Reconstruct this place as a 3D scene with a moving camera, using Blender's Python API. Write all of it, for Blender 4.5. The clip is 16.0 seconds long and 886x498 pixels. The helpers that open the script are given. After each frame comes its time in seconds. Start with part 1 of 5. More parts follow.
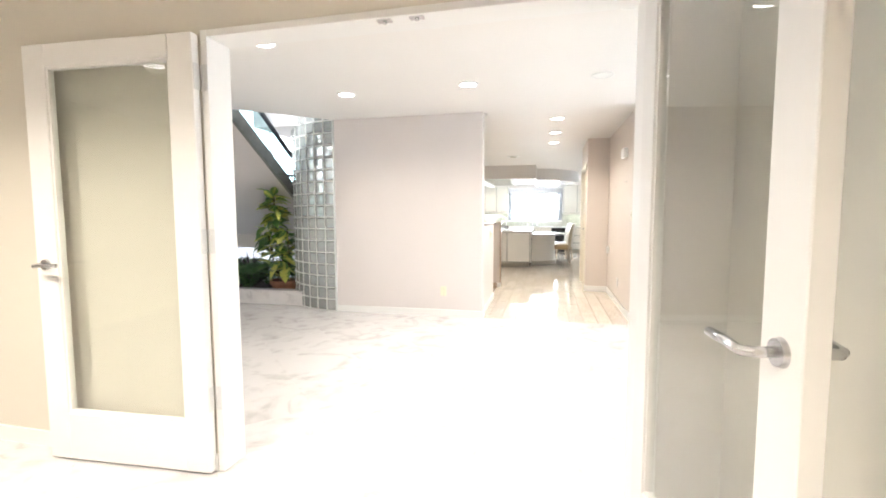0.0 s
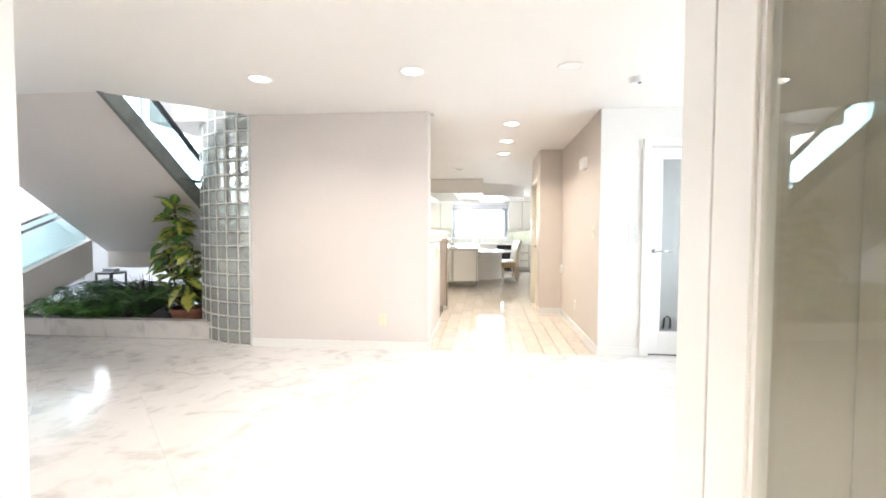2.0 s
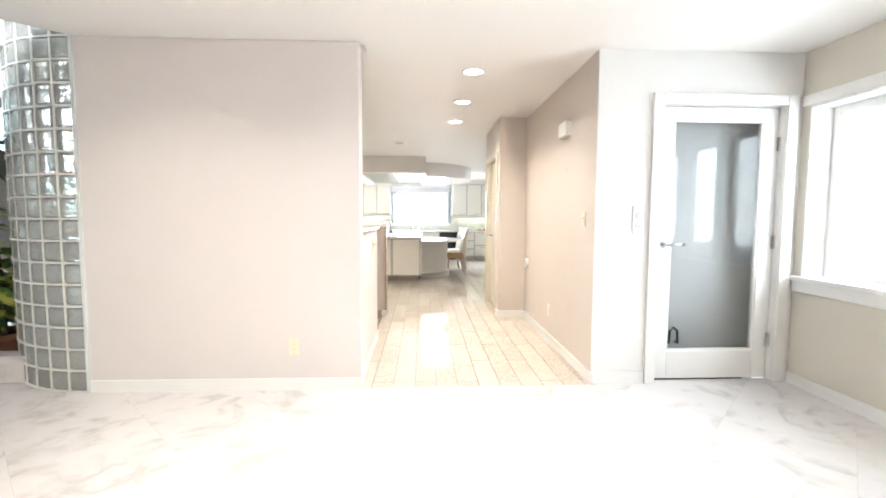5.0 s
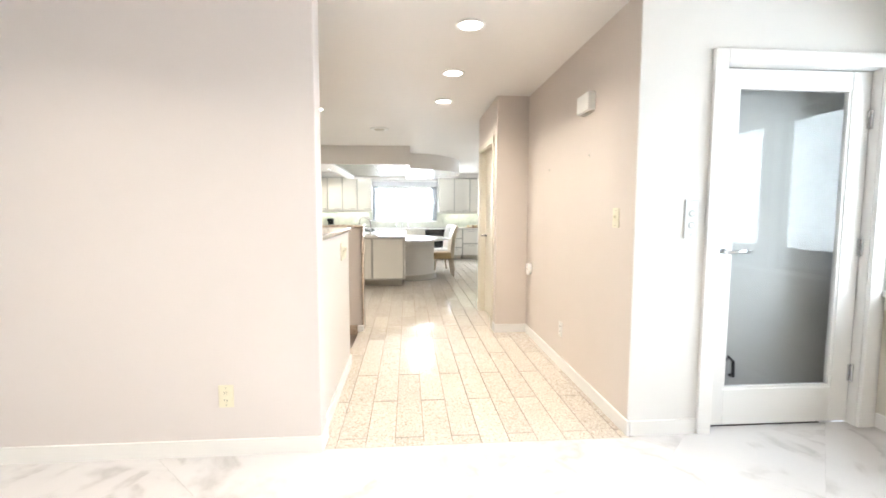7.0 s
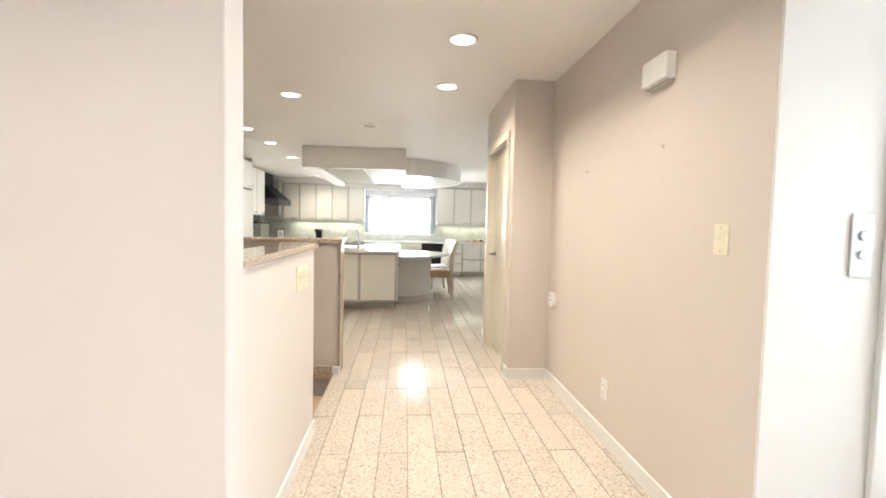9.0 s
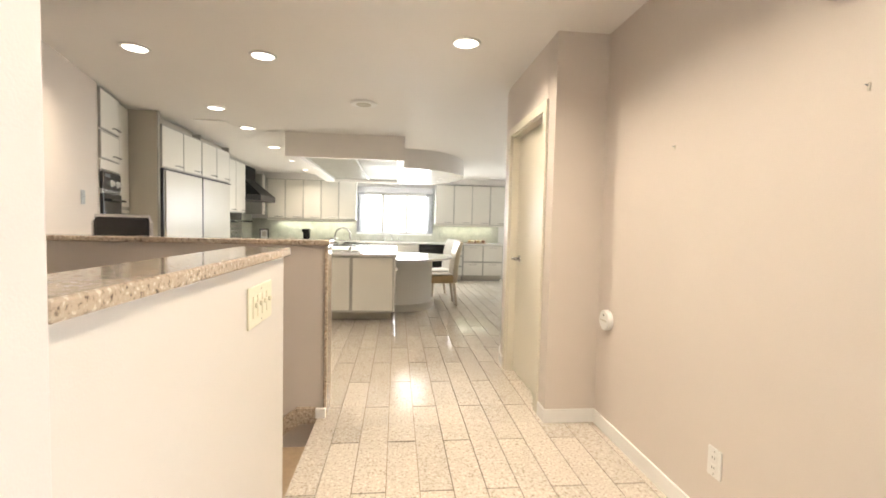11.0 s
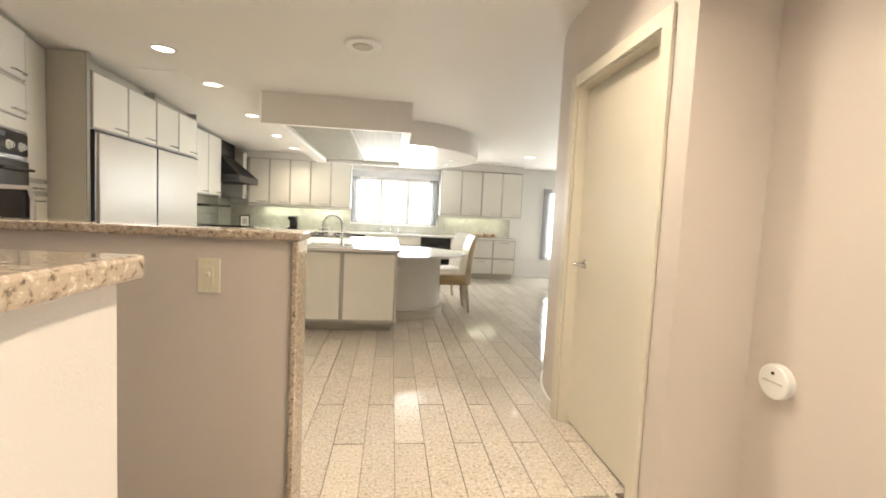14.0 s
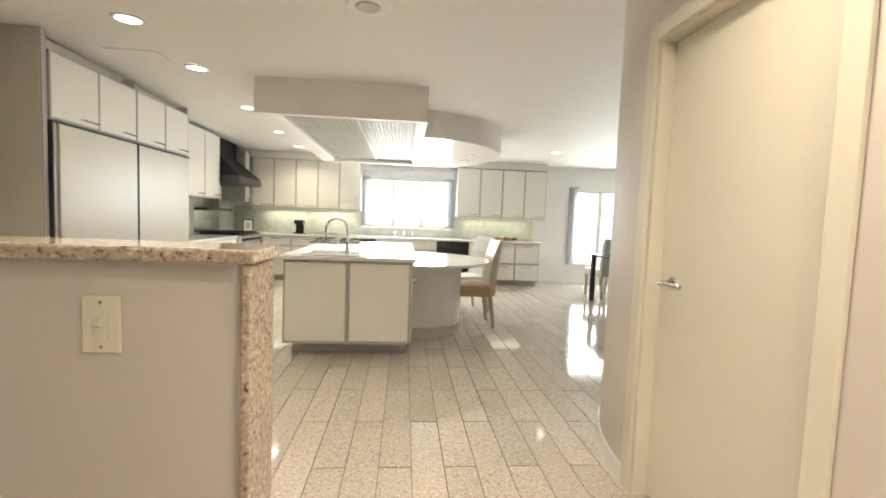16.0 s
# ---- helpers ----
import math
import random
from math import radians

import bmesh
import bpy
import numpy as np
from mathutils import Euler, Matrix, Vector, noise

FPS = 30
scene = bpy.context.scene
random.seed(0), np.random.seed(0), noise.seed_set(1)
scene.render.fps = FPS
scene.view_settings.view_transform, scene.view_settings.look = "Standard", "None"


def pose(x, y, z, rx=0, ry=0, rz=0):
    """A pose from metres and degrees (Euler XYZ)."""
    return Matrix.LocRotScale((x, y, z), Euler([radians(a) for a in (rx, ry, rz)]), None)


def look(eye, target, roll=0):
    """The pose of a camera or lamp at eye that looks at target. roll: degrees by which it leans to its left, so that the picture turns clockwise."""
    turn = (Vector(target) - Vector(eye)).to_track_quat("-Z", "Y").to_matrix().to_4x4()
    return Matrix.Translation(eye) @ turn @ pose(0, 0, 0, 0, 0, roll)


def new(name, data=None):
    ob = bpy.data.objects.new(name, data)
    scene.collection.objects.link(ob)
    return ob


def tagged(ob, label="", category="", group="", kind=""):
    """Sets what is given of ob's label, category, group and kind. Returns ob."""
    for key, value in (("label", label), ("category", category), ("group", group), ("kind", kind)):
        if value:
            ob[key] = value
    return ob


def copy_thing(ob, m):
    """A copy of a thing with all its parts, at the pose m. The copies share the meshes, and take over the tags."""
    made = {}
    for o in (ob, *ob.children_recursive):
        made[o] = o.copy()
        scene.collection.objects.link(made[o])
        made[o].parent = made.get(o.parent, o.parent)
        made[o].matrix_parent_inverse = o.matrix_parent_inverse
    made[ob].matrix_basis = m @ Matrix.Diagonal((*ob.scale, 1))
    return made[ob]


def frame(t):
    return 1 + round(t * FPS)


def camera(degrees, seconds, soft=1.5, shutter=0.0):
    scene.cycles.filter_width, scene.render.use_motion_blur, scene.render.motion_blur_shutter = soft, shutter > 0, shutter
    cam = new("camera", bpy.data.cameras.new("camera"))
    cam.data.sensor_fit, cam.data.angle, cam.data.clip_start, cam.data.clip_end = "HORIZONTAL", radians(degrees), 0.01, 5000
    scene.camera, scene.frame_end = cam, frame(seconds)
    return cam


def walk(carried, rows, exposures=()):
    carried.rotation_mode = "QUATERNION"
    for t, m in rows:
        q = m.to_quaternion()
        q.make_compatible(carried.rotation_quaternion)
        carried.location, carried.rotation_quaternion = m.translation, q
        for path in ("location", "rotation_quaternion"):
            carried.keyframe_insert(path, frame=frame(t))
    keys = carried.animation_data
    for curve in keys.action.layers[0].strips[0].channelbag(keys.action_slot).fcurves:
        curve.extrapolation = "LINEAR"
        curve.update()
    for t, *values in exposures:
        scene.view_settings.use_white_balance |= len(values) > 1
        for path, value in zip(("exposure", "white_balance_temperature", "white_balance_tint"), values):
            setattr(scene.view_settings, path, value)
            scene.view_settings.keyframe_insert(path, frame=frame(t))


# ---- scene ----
cam = camera(89.9, 16.0, 1.8)
PATH = [
    (0, (0.007, 0.535, 1.257), (-0.442, 2.478, 1.099), -0.2),
    (0.5, (-0.062, 0.728, 1.248), (-0.411, 2.693, 1.116), 0.1),
    (1, (-0.091, 0.935, 1.245), (-0.388, 2.91, 1.138), -0.1),
    (1.5, (-0.121, 1.125, 1.247), (-0.363, 3.108, 1.155), -0.1),
    (2, (-0.14, 1.294, 1.239), (-0.333, 3.283, 1.156), 0.2),
    (2.5, (-0.172, 1.5, 1.262), (-0.345, 3.49, 1.168), 0.8),
    (3, (-0.207, 1.689, 1.255), (-0.353, 3.68, 1.151), 1.2),
    (3.5, (-0.23, 1.91, 1.244), (-0.359, 3.902, 1.129), 0.8),
    (4, (-0.25, 2.147, 1.243), (-0.318, 4.142, 1.117), 0.4),
    (4.5, (-0.265, 2.367, 1.223), (-0.263, 4.363, 1.095), 0.2),
    (4.7, (-0.28, 2.472, 1.234), (-0.232, 4.467, 1.099), 0.3),
    (6.8, (-0.262, 3.384, 1.27), (-0.102, 5.371, 1.098), 0.1),
    (7, (-0.261, 3.48, 1.263), (-0.105, 5.467, 1.097), 0.1),
    (7.5, (-0.27, 3.717, 1.261), (-0.136, 5.705, 1.083), -0.1),
    (8, (-0.229, 3.97, 1.264), (-0.12, 5.958, 1.07), -0.5),
    (8.5, (-0.194, 4.227, 1.258), (-0.067, 6.216, 1.085), -0.2),
    (9, (-0.214, 4.467, 1.262), (-0.043, 6.457, 1.153), 1.3),
    (9.2, (-0.229, 4.569, 1.269), (-0.033, 6.557, 1.169), 2.2),
    (11.3, (-0.32, 5.474, 1.231), (-0.104, 7.459, 1.12), 0.9),
    (11.5, (-0.328, 5.562, 1.225), (-0.11, 7.546, 1.096), 0.3),
    (12, (-0.339, 5.751, 1.206), (-0.073, 7.727, 1.055), -0.6),
    (12.5, (-0.337, 5.951, 1.204), (-0.055, 7.924, 1.037), -0.8),
    (13, (-0.339, 6.139, 1.209), (-0.076, 8.114, 1.036), -0.2),
    (13.5, (-0.36, 6.324, 1.212), (-0.114, 8.302, 1.051), 1.3),
    (14, (-0.4, 6.515, 1.206), (-0.165, 8.496, 1.064), 2.8),
    (14.5, (-0.412, 6.677, 1.199), (-0.161, 8.658, 1.094), 3.7),
    (15, (-0.403, 6.872, 1.205), (-0.19, 8.858, 1.102), 3.6),
    (15.5, (-0.398, 7.04, 1.202), (-0.216, 9.028, 1.082), 3.0),
    (16, (-0.41, 7.201, 1.208), (-0.233, 9.189, 1.072), 2.2),
]
# the clip's camera brightens and cools in the white foyer and warms towards the kitchen
EXPOSURE = [(0, 0.45, 6000, 10), (4.5, 0.45, 6000, 10), (7, 0.38, 6000, 9), (9, 0.17, 6250, 10), (11.5, 0.07, 6850, 10), (13.5, 0.04, 6950, 10), (16, -0.02, 6750, 7)]
walk(cam, [(t, look(eye, target, roll)) for t, eye, target, roll in PATH], EXPOSURE)

# ---- world and large lights ----
CE = 2.44
world = bpy.data.worlds.new("world")
scene.world = world
world.use_nodes = True
wn = world.node_tree.nodes
sky = wn.new("ShaderNodeTexSky")
sky.sky_type = 'NISHITA'
sky.sun_disc = False
sky.sun_elevation = radians(38)
sky.sun_rotation = radians(180)
world.node_tree.links.new(sky.outputs[0], wn["Background"].inputs[0])
wn["Background"].inputs[1].default_value = 0.12
sun = new("sun", bpy.data.lights.new("sun", "SUN"))
sun.data.energy, sun.data.angle, sun.data.color = 4.0, radians(12), (1.0, 0.97, 0.93)
sun.matrix_world = look((2, -20, 20), (2, 6, 0))


def area(name, eye, target, w, h, watts, color=(1, 1, 1), spread=180):
    la = bpy.data.lights.new(name, "AREA")
    la.shape, la.size, la.size_y, la.energy, la.color = "RECTANGLE", w, h, watts, color
    la.spread = radians(spread)
    ob = new(name, la)
    ob.matrix_world = look(eye, target)
    return ob


COOL = (0.93, 0.97, 1.0)
area("foyer_window_light", (3.25, 4.3, 1.75), (0, 4.3, 1.0), 3.6, 1.7, 210, COOL)
area("kitchen_window_light", (-0.35, 15.70, 1.48), (-0.35, 10, 1.0), 1.5, 0.8, 70, COOL)
area("dining_window_light", (3.75, 15.66, 1.15), (2.5, 10, 0.4), 1.5, 1.3, 56, COOL)
area("stair_window_light", (-8.6, 12.2, 3.4), (-4.5, 6.0, 1.0), 3.8, 2.8, 340, COOL)
# added fill for the sunken room and stairs, with no window behind it
area("living_fill_light", (-9.6, 8.0, 1.3), (-4.0, 8.0, 0.5), 2.4, 1.6, 150, COOL)

WARM = (1.0, 0.87, 0.71)


def can_lamp(x, y, z, watts):
    la = bpy.data.lights.new("downlight_lamp", "AREA")
    la.shape, la.size, la.energy, la.color = "DISK", 0.12, watts, WARM
    la.spread = radians(134)
    ob = new("downlight_lamp", la)
    ob.location = (x, y, z - 0.012)
    return ob


# ---- materials ----
def tree(name):
    m = bpy.data.materials.new(name)
    m.use_nodes = True
    t = m.node_tree
    return m, t, t.nodes["Principled BSDF"]


def paint(name, color, rough=0.5, metal=0.0, var=0.05, scale=3.0, bump=0.0, bscale=60.0, spec=0.5, coat=0.0):
    """A plain surface with soft blotches, fine grain and relief."""
    m, t, b = tree(name)
    b.inputs["Roughness"].default_value, b.inputs["Metallic"].default_value = rough, metal
    b.inputs["Specular IOR Level"].default_value = spec
    b.inputs["Coat Weight"].default_value = coat
    tc = t.nodes.new("ShaderNodeTexCoord")
    n1 = t.nodes.new("ShaderNodeTexNoise")
    n1.inputs["Scale"].default_value, n1.inputs["Detail"].default_value = scale, 6
    n2 = t.nodes.new("ShaderNodeTexNoise")
    n2.inputs["Scale"].default_value, n2.inputs["Detail"].default_value = bscale, 3
    t.links.new(tc.outputs["Object"], n1.inputs["Vector"])
    t.links.new(tc.outputs["Object"], n2.inputs["Vector"])
    add = t.nodes.new("ShaderNodeMath")
    add.operation = "MULTIPLY_ADD"
    add.inputs[1].default_value = 0.35
    t.links.new(n2.outputs["Fac"], add.inputs[0])
    t.links.new(n1.outputs["Fac"], add.inputs[2])
    ramp = t.nodes.new("ShaderNodeValToRGB")
    ramp.color_ramp.elements[0].position, ramp.color_ramp.elements[1].position = 0.4, 0.95
    ramp.color_ramp.elements[0].color = (*[max(0, c * (1 - var)) for c in color], 1)
    ramp.color_ramp.elements[1].color = (*[min(1, c * (1 + var)) for c in color], 1)
    t.links.new(add.outputs[0], ramp.inputs[0])
    t.links.new(ramp.outputs[0], b.inputs["Base Color"])
    mr = t.nodes.new("ShaderNodeMapRange")
    mr.inputs[3].default_value, mr.inputs[4].default_value = max(0.02, rough - 0.02), min(1, rough + 0.02)
    t.links.new(n1.outputs["Fac"], mr.inputs[0])
    t.links.new(mr.outputs[0], b.inputs["Roughness"])
    if bump:
        bp = t.nodes.new("ShaderNodeBump")
        bp.inputs["Strength"].default_value, bp.inputs["Distance"].default_value = bump, 0.004
        t.links.new(n2.outputs["Fac"], bp.inputs["Height"])
        t.links.new(bp.outputs[0], b.inputs["Normal"])
    return m


def glowing(name, color, strength):
    m, t, b = tree(name)
    b.inputs["Base Color"].default_value = (*color, 1)
    b.inputs["Emission Color"].default_value = (*color, 1)
    b.inputs["Emission Strength"].default_value = strength
    return m


def glass(name, color=(0.97, 0.99, 0.98), rough=0.0, gloss=0.065):
    """Thin pane: mostly see-through, with a Fresnel gloss."""
    m, t, b = tree(name)
    out = t.nodes["Material Output"]
    tr = t.nodes.new("ShaderNodeBsdfTransparent")
    tr.inputs[0].default_value = (*color, 1)
    gl = t.nodes.new("ShaderNodeBsdfGlossy")
    gl.inputs["Roughness"].default_value = rough
    lw = t.nodes.new("ShaderNodeLayerWeight")
    lw.inputs[0].default_value = 0.5
    pw = t.nodes.new("ShaderNodeMath")
    pw.operation = "POWER"
    pw.inputs[1].default_value = 4.0
    t.links.new(lw.outputs["Facing"], pw.inputs[0])
    mul = t.nodes.new("ShaderNodeMath")
    mul.operation = "MULTIPLY_ADD"
    mul.use_clamp = True
    mul.inputs[1].default_value, mul.inputs[2].default_value = 0.8, gloss
    t.links.new(pw.outputs[0], mul.inputs[0])
    mix = t.nodes.new("ShaderNodeMixShader")
    t.links.new(mul.outputs[0], mix.inputs[0])
    t.links.new(tr.outputs[0], mix.inputs[1])
    t.links.new(gl.outputs[0], mix.inputs[2])
    t.links.new(mix.outputs[0], out.inputs[0])
    t.nodes.remove(b)
    return m


def marble(name, base=(0.715, 0.69, 0.685), vein=(0.57, 0.545, 0.54)):
    m, t, b = tree(name)
    b.inputs["Roughness"].default_value = 0.16
    b.inputs["Coat Weight"].default_value = 0.3
    tc = t.nodes.new("ShaderNodeTexCoord")
    oi = t.nodes.new("ShaderNodeObjectInfo")
    off = t.nodes.new("ShaderNodeVectorMath")
    off.operation = "MULTIPLY_ADD"
    off.inputs[1].default_value = (17, 11, 5)
    t.links.new(oi.outputs["Random"], off.inputs[0])
    t.links.new(tc.outputs["Object"], off.inputs[2])
    w = t.nodes.new("ShaderNodeTexNoise")
    w.inputs["Scale"].default_value, w.inputs["Detail"].default_value = 1.6, 8
    w.inputs["Distortion"].default_value = 1.4
    t.links.new(off.outputs[0], w.inputs["Vector"])
    r = t.nodes.new("ShaderNodeValToRGB")
    e = r.color_ramp.elements
    e[0].position, e[0].color = 0.30, (*base, 1)
    e[1].position, e[1].color = 0.68, (base[0] * 0.93, base[1] * 0.93, base[2] * 0.93, 1)
    a = r.color_ramp.elements.new(0.44)
    a.color = (base[0] * 0.96, base[1] * 0.955, base[2] * 0.955, 1)
    c = r.color_ramp.elements.new(0.495)
    c.color = (*vein, 1)
    d = r.color_ramp.elements.new(0.57)
    d.color = (base[0] * 0.97, base[1] * 0.97, base[2] * 0.97, 1)
    t.links.new(w.outputs["Fac"], r.inputs[0])
    n2 = t.nodes.new("ShaderNodeTexNoise")
    n2.inputs["Scale"].default_value, n2.inputs["Detail"].default_value = 5.0, 6
    t.links.new(off.outputs[0], n2.inputs["Vector"])
    r2 = t.nodes.new("ShaderNodeValToRGB")
    r2.color_ramp.elements[0].position, r2.color_ramp.elements[1].position = 0.45, 0.62
    t.links.new(n2.outputs["Fac"], r2.inputs[0])
    mx = t.nodes.new("ShaderNodeMixRGB")
    mx.inputs[1].default_value = (*base, 1)
    t.links.new(r2.outputs[0], mx.inputs[0])
    t.links.new(r.outputs[0], mx.inputs[2])
    t.links.new(mx.outputs[0], b.inputs["Base Color"])
    return m


def granite(name, base, dark, light, scale=55.0, rough=0.12, contrast=1.0):
    """Speckled stone: coarse grains in three tones."""
    m, t, b = tree(name)
    b.inputs["Roughness"].default_value = rough
    tc = t.nodes.new("ShaderNodeTexCoord")
    oi = t.nodes.new("ShaderNodeObjectInfo")
    off = t.nodes.new("ShaderNodeVectorMath")
    off.operation = "MULTIPLY_ADD"
    off.inputs[1].default_value = (13, 7, 3)
    t.links.new(oi.outputs["Random"], off.inputs[0])
    t.links.new(tc.outputs["Object"], off.inputs[2])
    v = t.nodes.new("ShaderNodeTexNoise")
    v.inputs["Scale"].default_value, v.inputs["Detail"].default_value = scale, 4
    v.inputs["Roughness"].default_value = 0.65
    t.links.new(off.outputs[0], v.inputs["Vector"])
    r = t.nodes.new("ShaderNodeValToRGB")
    e = r.color_ramp.elements
    e[0].position, e[0].color = 0.30, (*dark, 1)
    e[1].position, e[1].color = 0.66, (*light, 1)
    k = e.new(0.46)
    k.color = (*base, 1)
    k2 = e.new(0.56)
    k2.color = (*base, 1)
    t.links.new(v.outputs["Fac"], r.inputs[0])
    n = t.nodes.new("ShaderNodeTexNoise")
    n.inputs["Scale"].default_value = 2.5
    t.links.new(off.outputs[0], n.inputs["Vector"])
    mr = t.nodes.new("ShaderNodeMapRange")
    mr.inputs[3].default_value, mr.inputs[4].default_value = 0.86, 1.1
    t.links.new(n.outputs["Fac"], mr.inputs[0])
    rnd = t.nodes.new("ShaderNodeMapRange")
    rnd.inputs[3].default_value, rnd.inputs[4].default_value = 0.93, 1.06
    t.links.new(oi.outputs["Random"], rnd.inputs[0])
    ml = t.nodes.new("ShaderNodeMath")
    ml.operation = "MULTIPLY"
    t.links.new(mr.outputs[0], ml.inputs[0])
    t.links.new(rnd.outputs[0], ml.inputs[1])
    mx = t.nodes.new("ShaderNodeVectorMath")
    mx.operation = "SCALE"
    t.links.new(r.outputs[0], mx.inputs[0])
    t.links.new(ml.outputs[0], mx.inputs["Scale"])
    t.links.new(mx.outputs[0], b.inputs["Base Color"])
    return m


# lighter mix of the wall rose, on the foyer wall and the staircase
M_WALLF = paint("rose_paint_lighter", (0.70, 0.652, 0.632), 0.55, var=0.03, scale=1.2, bump=0.12, bscale=220)
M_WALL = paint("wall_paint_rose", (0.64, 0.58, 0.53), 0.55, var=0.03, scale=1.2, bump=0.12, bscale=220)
M_WALLW = paint("wall_paint_white", (0.78, 0.77, 0.75), 0.5, var=0.03, scale=1.2, bump=0.12, bscale=220)
M_WALLB = paint("wall_paint_beige", (0.645, 0.608, 0.53), 0.55, var=0.03, scale=1.2, bump=0.12, bscale=220)
M_CEIL = paint("ceiling_paint", (0.82, 0.795, 0.765), 0.6, var=0.02, scale=0.9, bump=0.08, bscale=180)
M_TRIM = paint("trim_white", (0.82, 0.81, 0.79), 0.45, var=0.006, scale=4)
M_CREAM = paint("door_cream", (0.70, 0.66, 0.56), 0.4, var=0.03, scale=2)
M_SATIN = paint("satin_hinge_steel", (0.70, 0.70, 0.69), 0.38, 0.5, var=0.05, scale=9)
M_CHROME = paint("brushed_steel", (0.62, 0.62, 0.63), 0.22, 1.0, var=0.05, scale=9)
M_MATTE = paint("black_matte_steel", (0.010, 0.010, 0.011), 0.45, 0.0, var=0.2, scale=6, spec=0.25)
M_BLACK = paint("black_enamel", (0.012, 0.012, 0.013), 0.18, var=0.2, scale=6)
M_DARK = paint("dark_metal", (0.06, 0.06, 0.065), 0.35, 0.7, var=0.15, scale=8)
M_LAM = paint("cabinet_laminate", (0.755, 0.74, 0.685), 0.36, var=0.025, scale=2, spec=0.22)
M_EDGE = paint("cabinet_edge_grey", (0.45, 0.445, 0.41), 0.4, var=0.06, scale=5)
M_FRIDGE = paint("fridge_panel_cream", (0.60, 0.575, 0.51), 0.33, var=0.03, scale=2, spec=0.25)
M_CALL = paint("call_plate_steel", (0.66, 0.67, 0.66), 0.4, 0.1, var=0.05, scale=9)
M_PEWTER = paint("satin_steel_plate", (0.34, 0.37, 0.39), 0.4, 0.0, var=0.06, scale=14)
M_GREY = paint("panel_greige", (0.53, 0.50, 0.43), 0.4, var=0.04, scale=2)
M_CTR = paint("counter_white", (0.80, 0.79, 0.77), 0.12, var=0.03, scale=7)
M_IVORY = paint("ivory_plastic", (0.76, 0.72, 0.57), 0.3, var=0.03, scale=9)
M_PLASTIC = paint("white_plastic", (0.82, 0.82, 0.80), 0.3, var=0.02, scale=9)
M_STRINGER = paint("stringer_grey_metal", (0.19, 0.20, 0.19), 0.35, 0.5, var=0.25, scale=5, bump=0.2)
M_MORTAR = paint("block_mortar", (0.82, 0.82, 0.78), 0.7, var=0.06, scale=12, bump=0.2)
M_POT = paint("terracotta", (0.22, 0.105, 0.065), 0.7, var=0.25, scale=10, bump=0.3)
M_SOIL = paint("potting_soil", (0.035, 0.024, 0.016), 0.95, var=0.5, scale=30, bump=1.0)
M_STEM = paint("plant_stem", (0.12, 0.10, 0.05), 0.7, var=0.2, scale=20)
M_CARPET = paint("carpet_grey", (0.42, 0.44, 0.50), 0.95, var=0.08, scale=4, bump=0.5, bscale=300)
M_TREAD = paint("stair_tread_tan", (0.42, 0.31, 0.20), 0.6, var=0.15, scale=8)
M_UPH = paint("cream_leather", (0.64, 0.56, 0.41), 0.42, var=0.08, scale=5, bump=0.25, bscale=140)
M_UPHSEAT = paint("tan_leather", (0.50, 0.36, 0.19), 0.4, var=0.12, scale=6, bump=0.25, bscale=140)
M_LEG = paint("pale_wood_leg", (0.48, 0.40, 0.30), 0.45, var=0.2, scale=14)
M_CURTAIN = paint("curtain_grey", (0.50, 0.50, 0.52), 0.85, var=0.08, scale=8, bump=0.3)
# lighter than the shaft, standing in for reflections missing from the door glass
M_SHAFT = paint("shaft_reflection_grey", (0.60, 0.60, 0.59), 0.7, var=0.06, scale=3)
M_BACKSPLASH = granite("backsplash_green_stone", (0.51, 0.51, 0.445), (0.39, 0.39, 0.335), (0.61, 0.61, 0.54), 9, 0.3)
M_MARBLE = marble("floor_marble", (0.665, 0.642, 0.632), (0.505, 0.482, 0.47))
M_MARBLE2 = marble("planter_marble", (0.76, 0.73, 0.72), (0.58, 0.55, 0.55))
M_GRANITE = granite("floor_granite", (0.575, 0.52, 0.45), (0.26, 0.21, 0.15), (0.75, 0.71, 0.64), 75, 0.08)
M_GRANITE2 = granite("cap_granite", (0.50, 0.41, 0.32), (0.07, 0.045, 0.035), (0.76, 0.69, 0.59), 78, 0.10)
M_GROUT = paint("grout_brown", (0.24, 0.18, 0.13), 0.85, var=0.15, scale=20)
M_GROUTW = paint("grout_pale", (0.60, 0.58, 0.57), 0.8, var=0.08, scale=20)
M_PARAPET = paint("half_wall_paint", (0.67, 0.635, 0.60), 0.5, var=0.02, scale=1.2, bump=0.12, bscale=220)
M_PLATE = paint("panel_plate_grey", (0.64, 0.66, 0.64), 0.35, var=0.02, scale=9)
M_GLASS = glass("clear_glass")
M_GLASSD = glass("elevator_glass", (0.88, 0.89, 0.89), 0.0, 0.03)
M_GLASSB = glass("balustrade_glass", (0.80, 0.92, 0.93))
M_LIT = glowing("lamp_lit", (1.0, 0.93, 0.82), 9.0)
M_STRIP = glowing("strip_lit", (1.0, 1.0, 0.78), 3.0)
M_PANEL = glowing("luminous_panel", (1.0, 0.98, 0.88), 0.95)
M_OUT = glowing("outdoor_white", (0.95, 0.98, 1.0), 2.6)


# ---- mesh helpers ----
ORIGIN = Vector((0, 0, 0))  # where the plan of the space being built has its zero
FOYER, HOUSE = Vector((0, -0.15, 0)), Vector((0, 0, 0))


def put(x, y, z, rx=0, ry=0, rz=0):
    """A pose in the plan of the space being built."""
    return Matrix.Translation(ORIGIN) @ pose(x, y, z, rx, ry, rz)


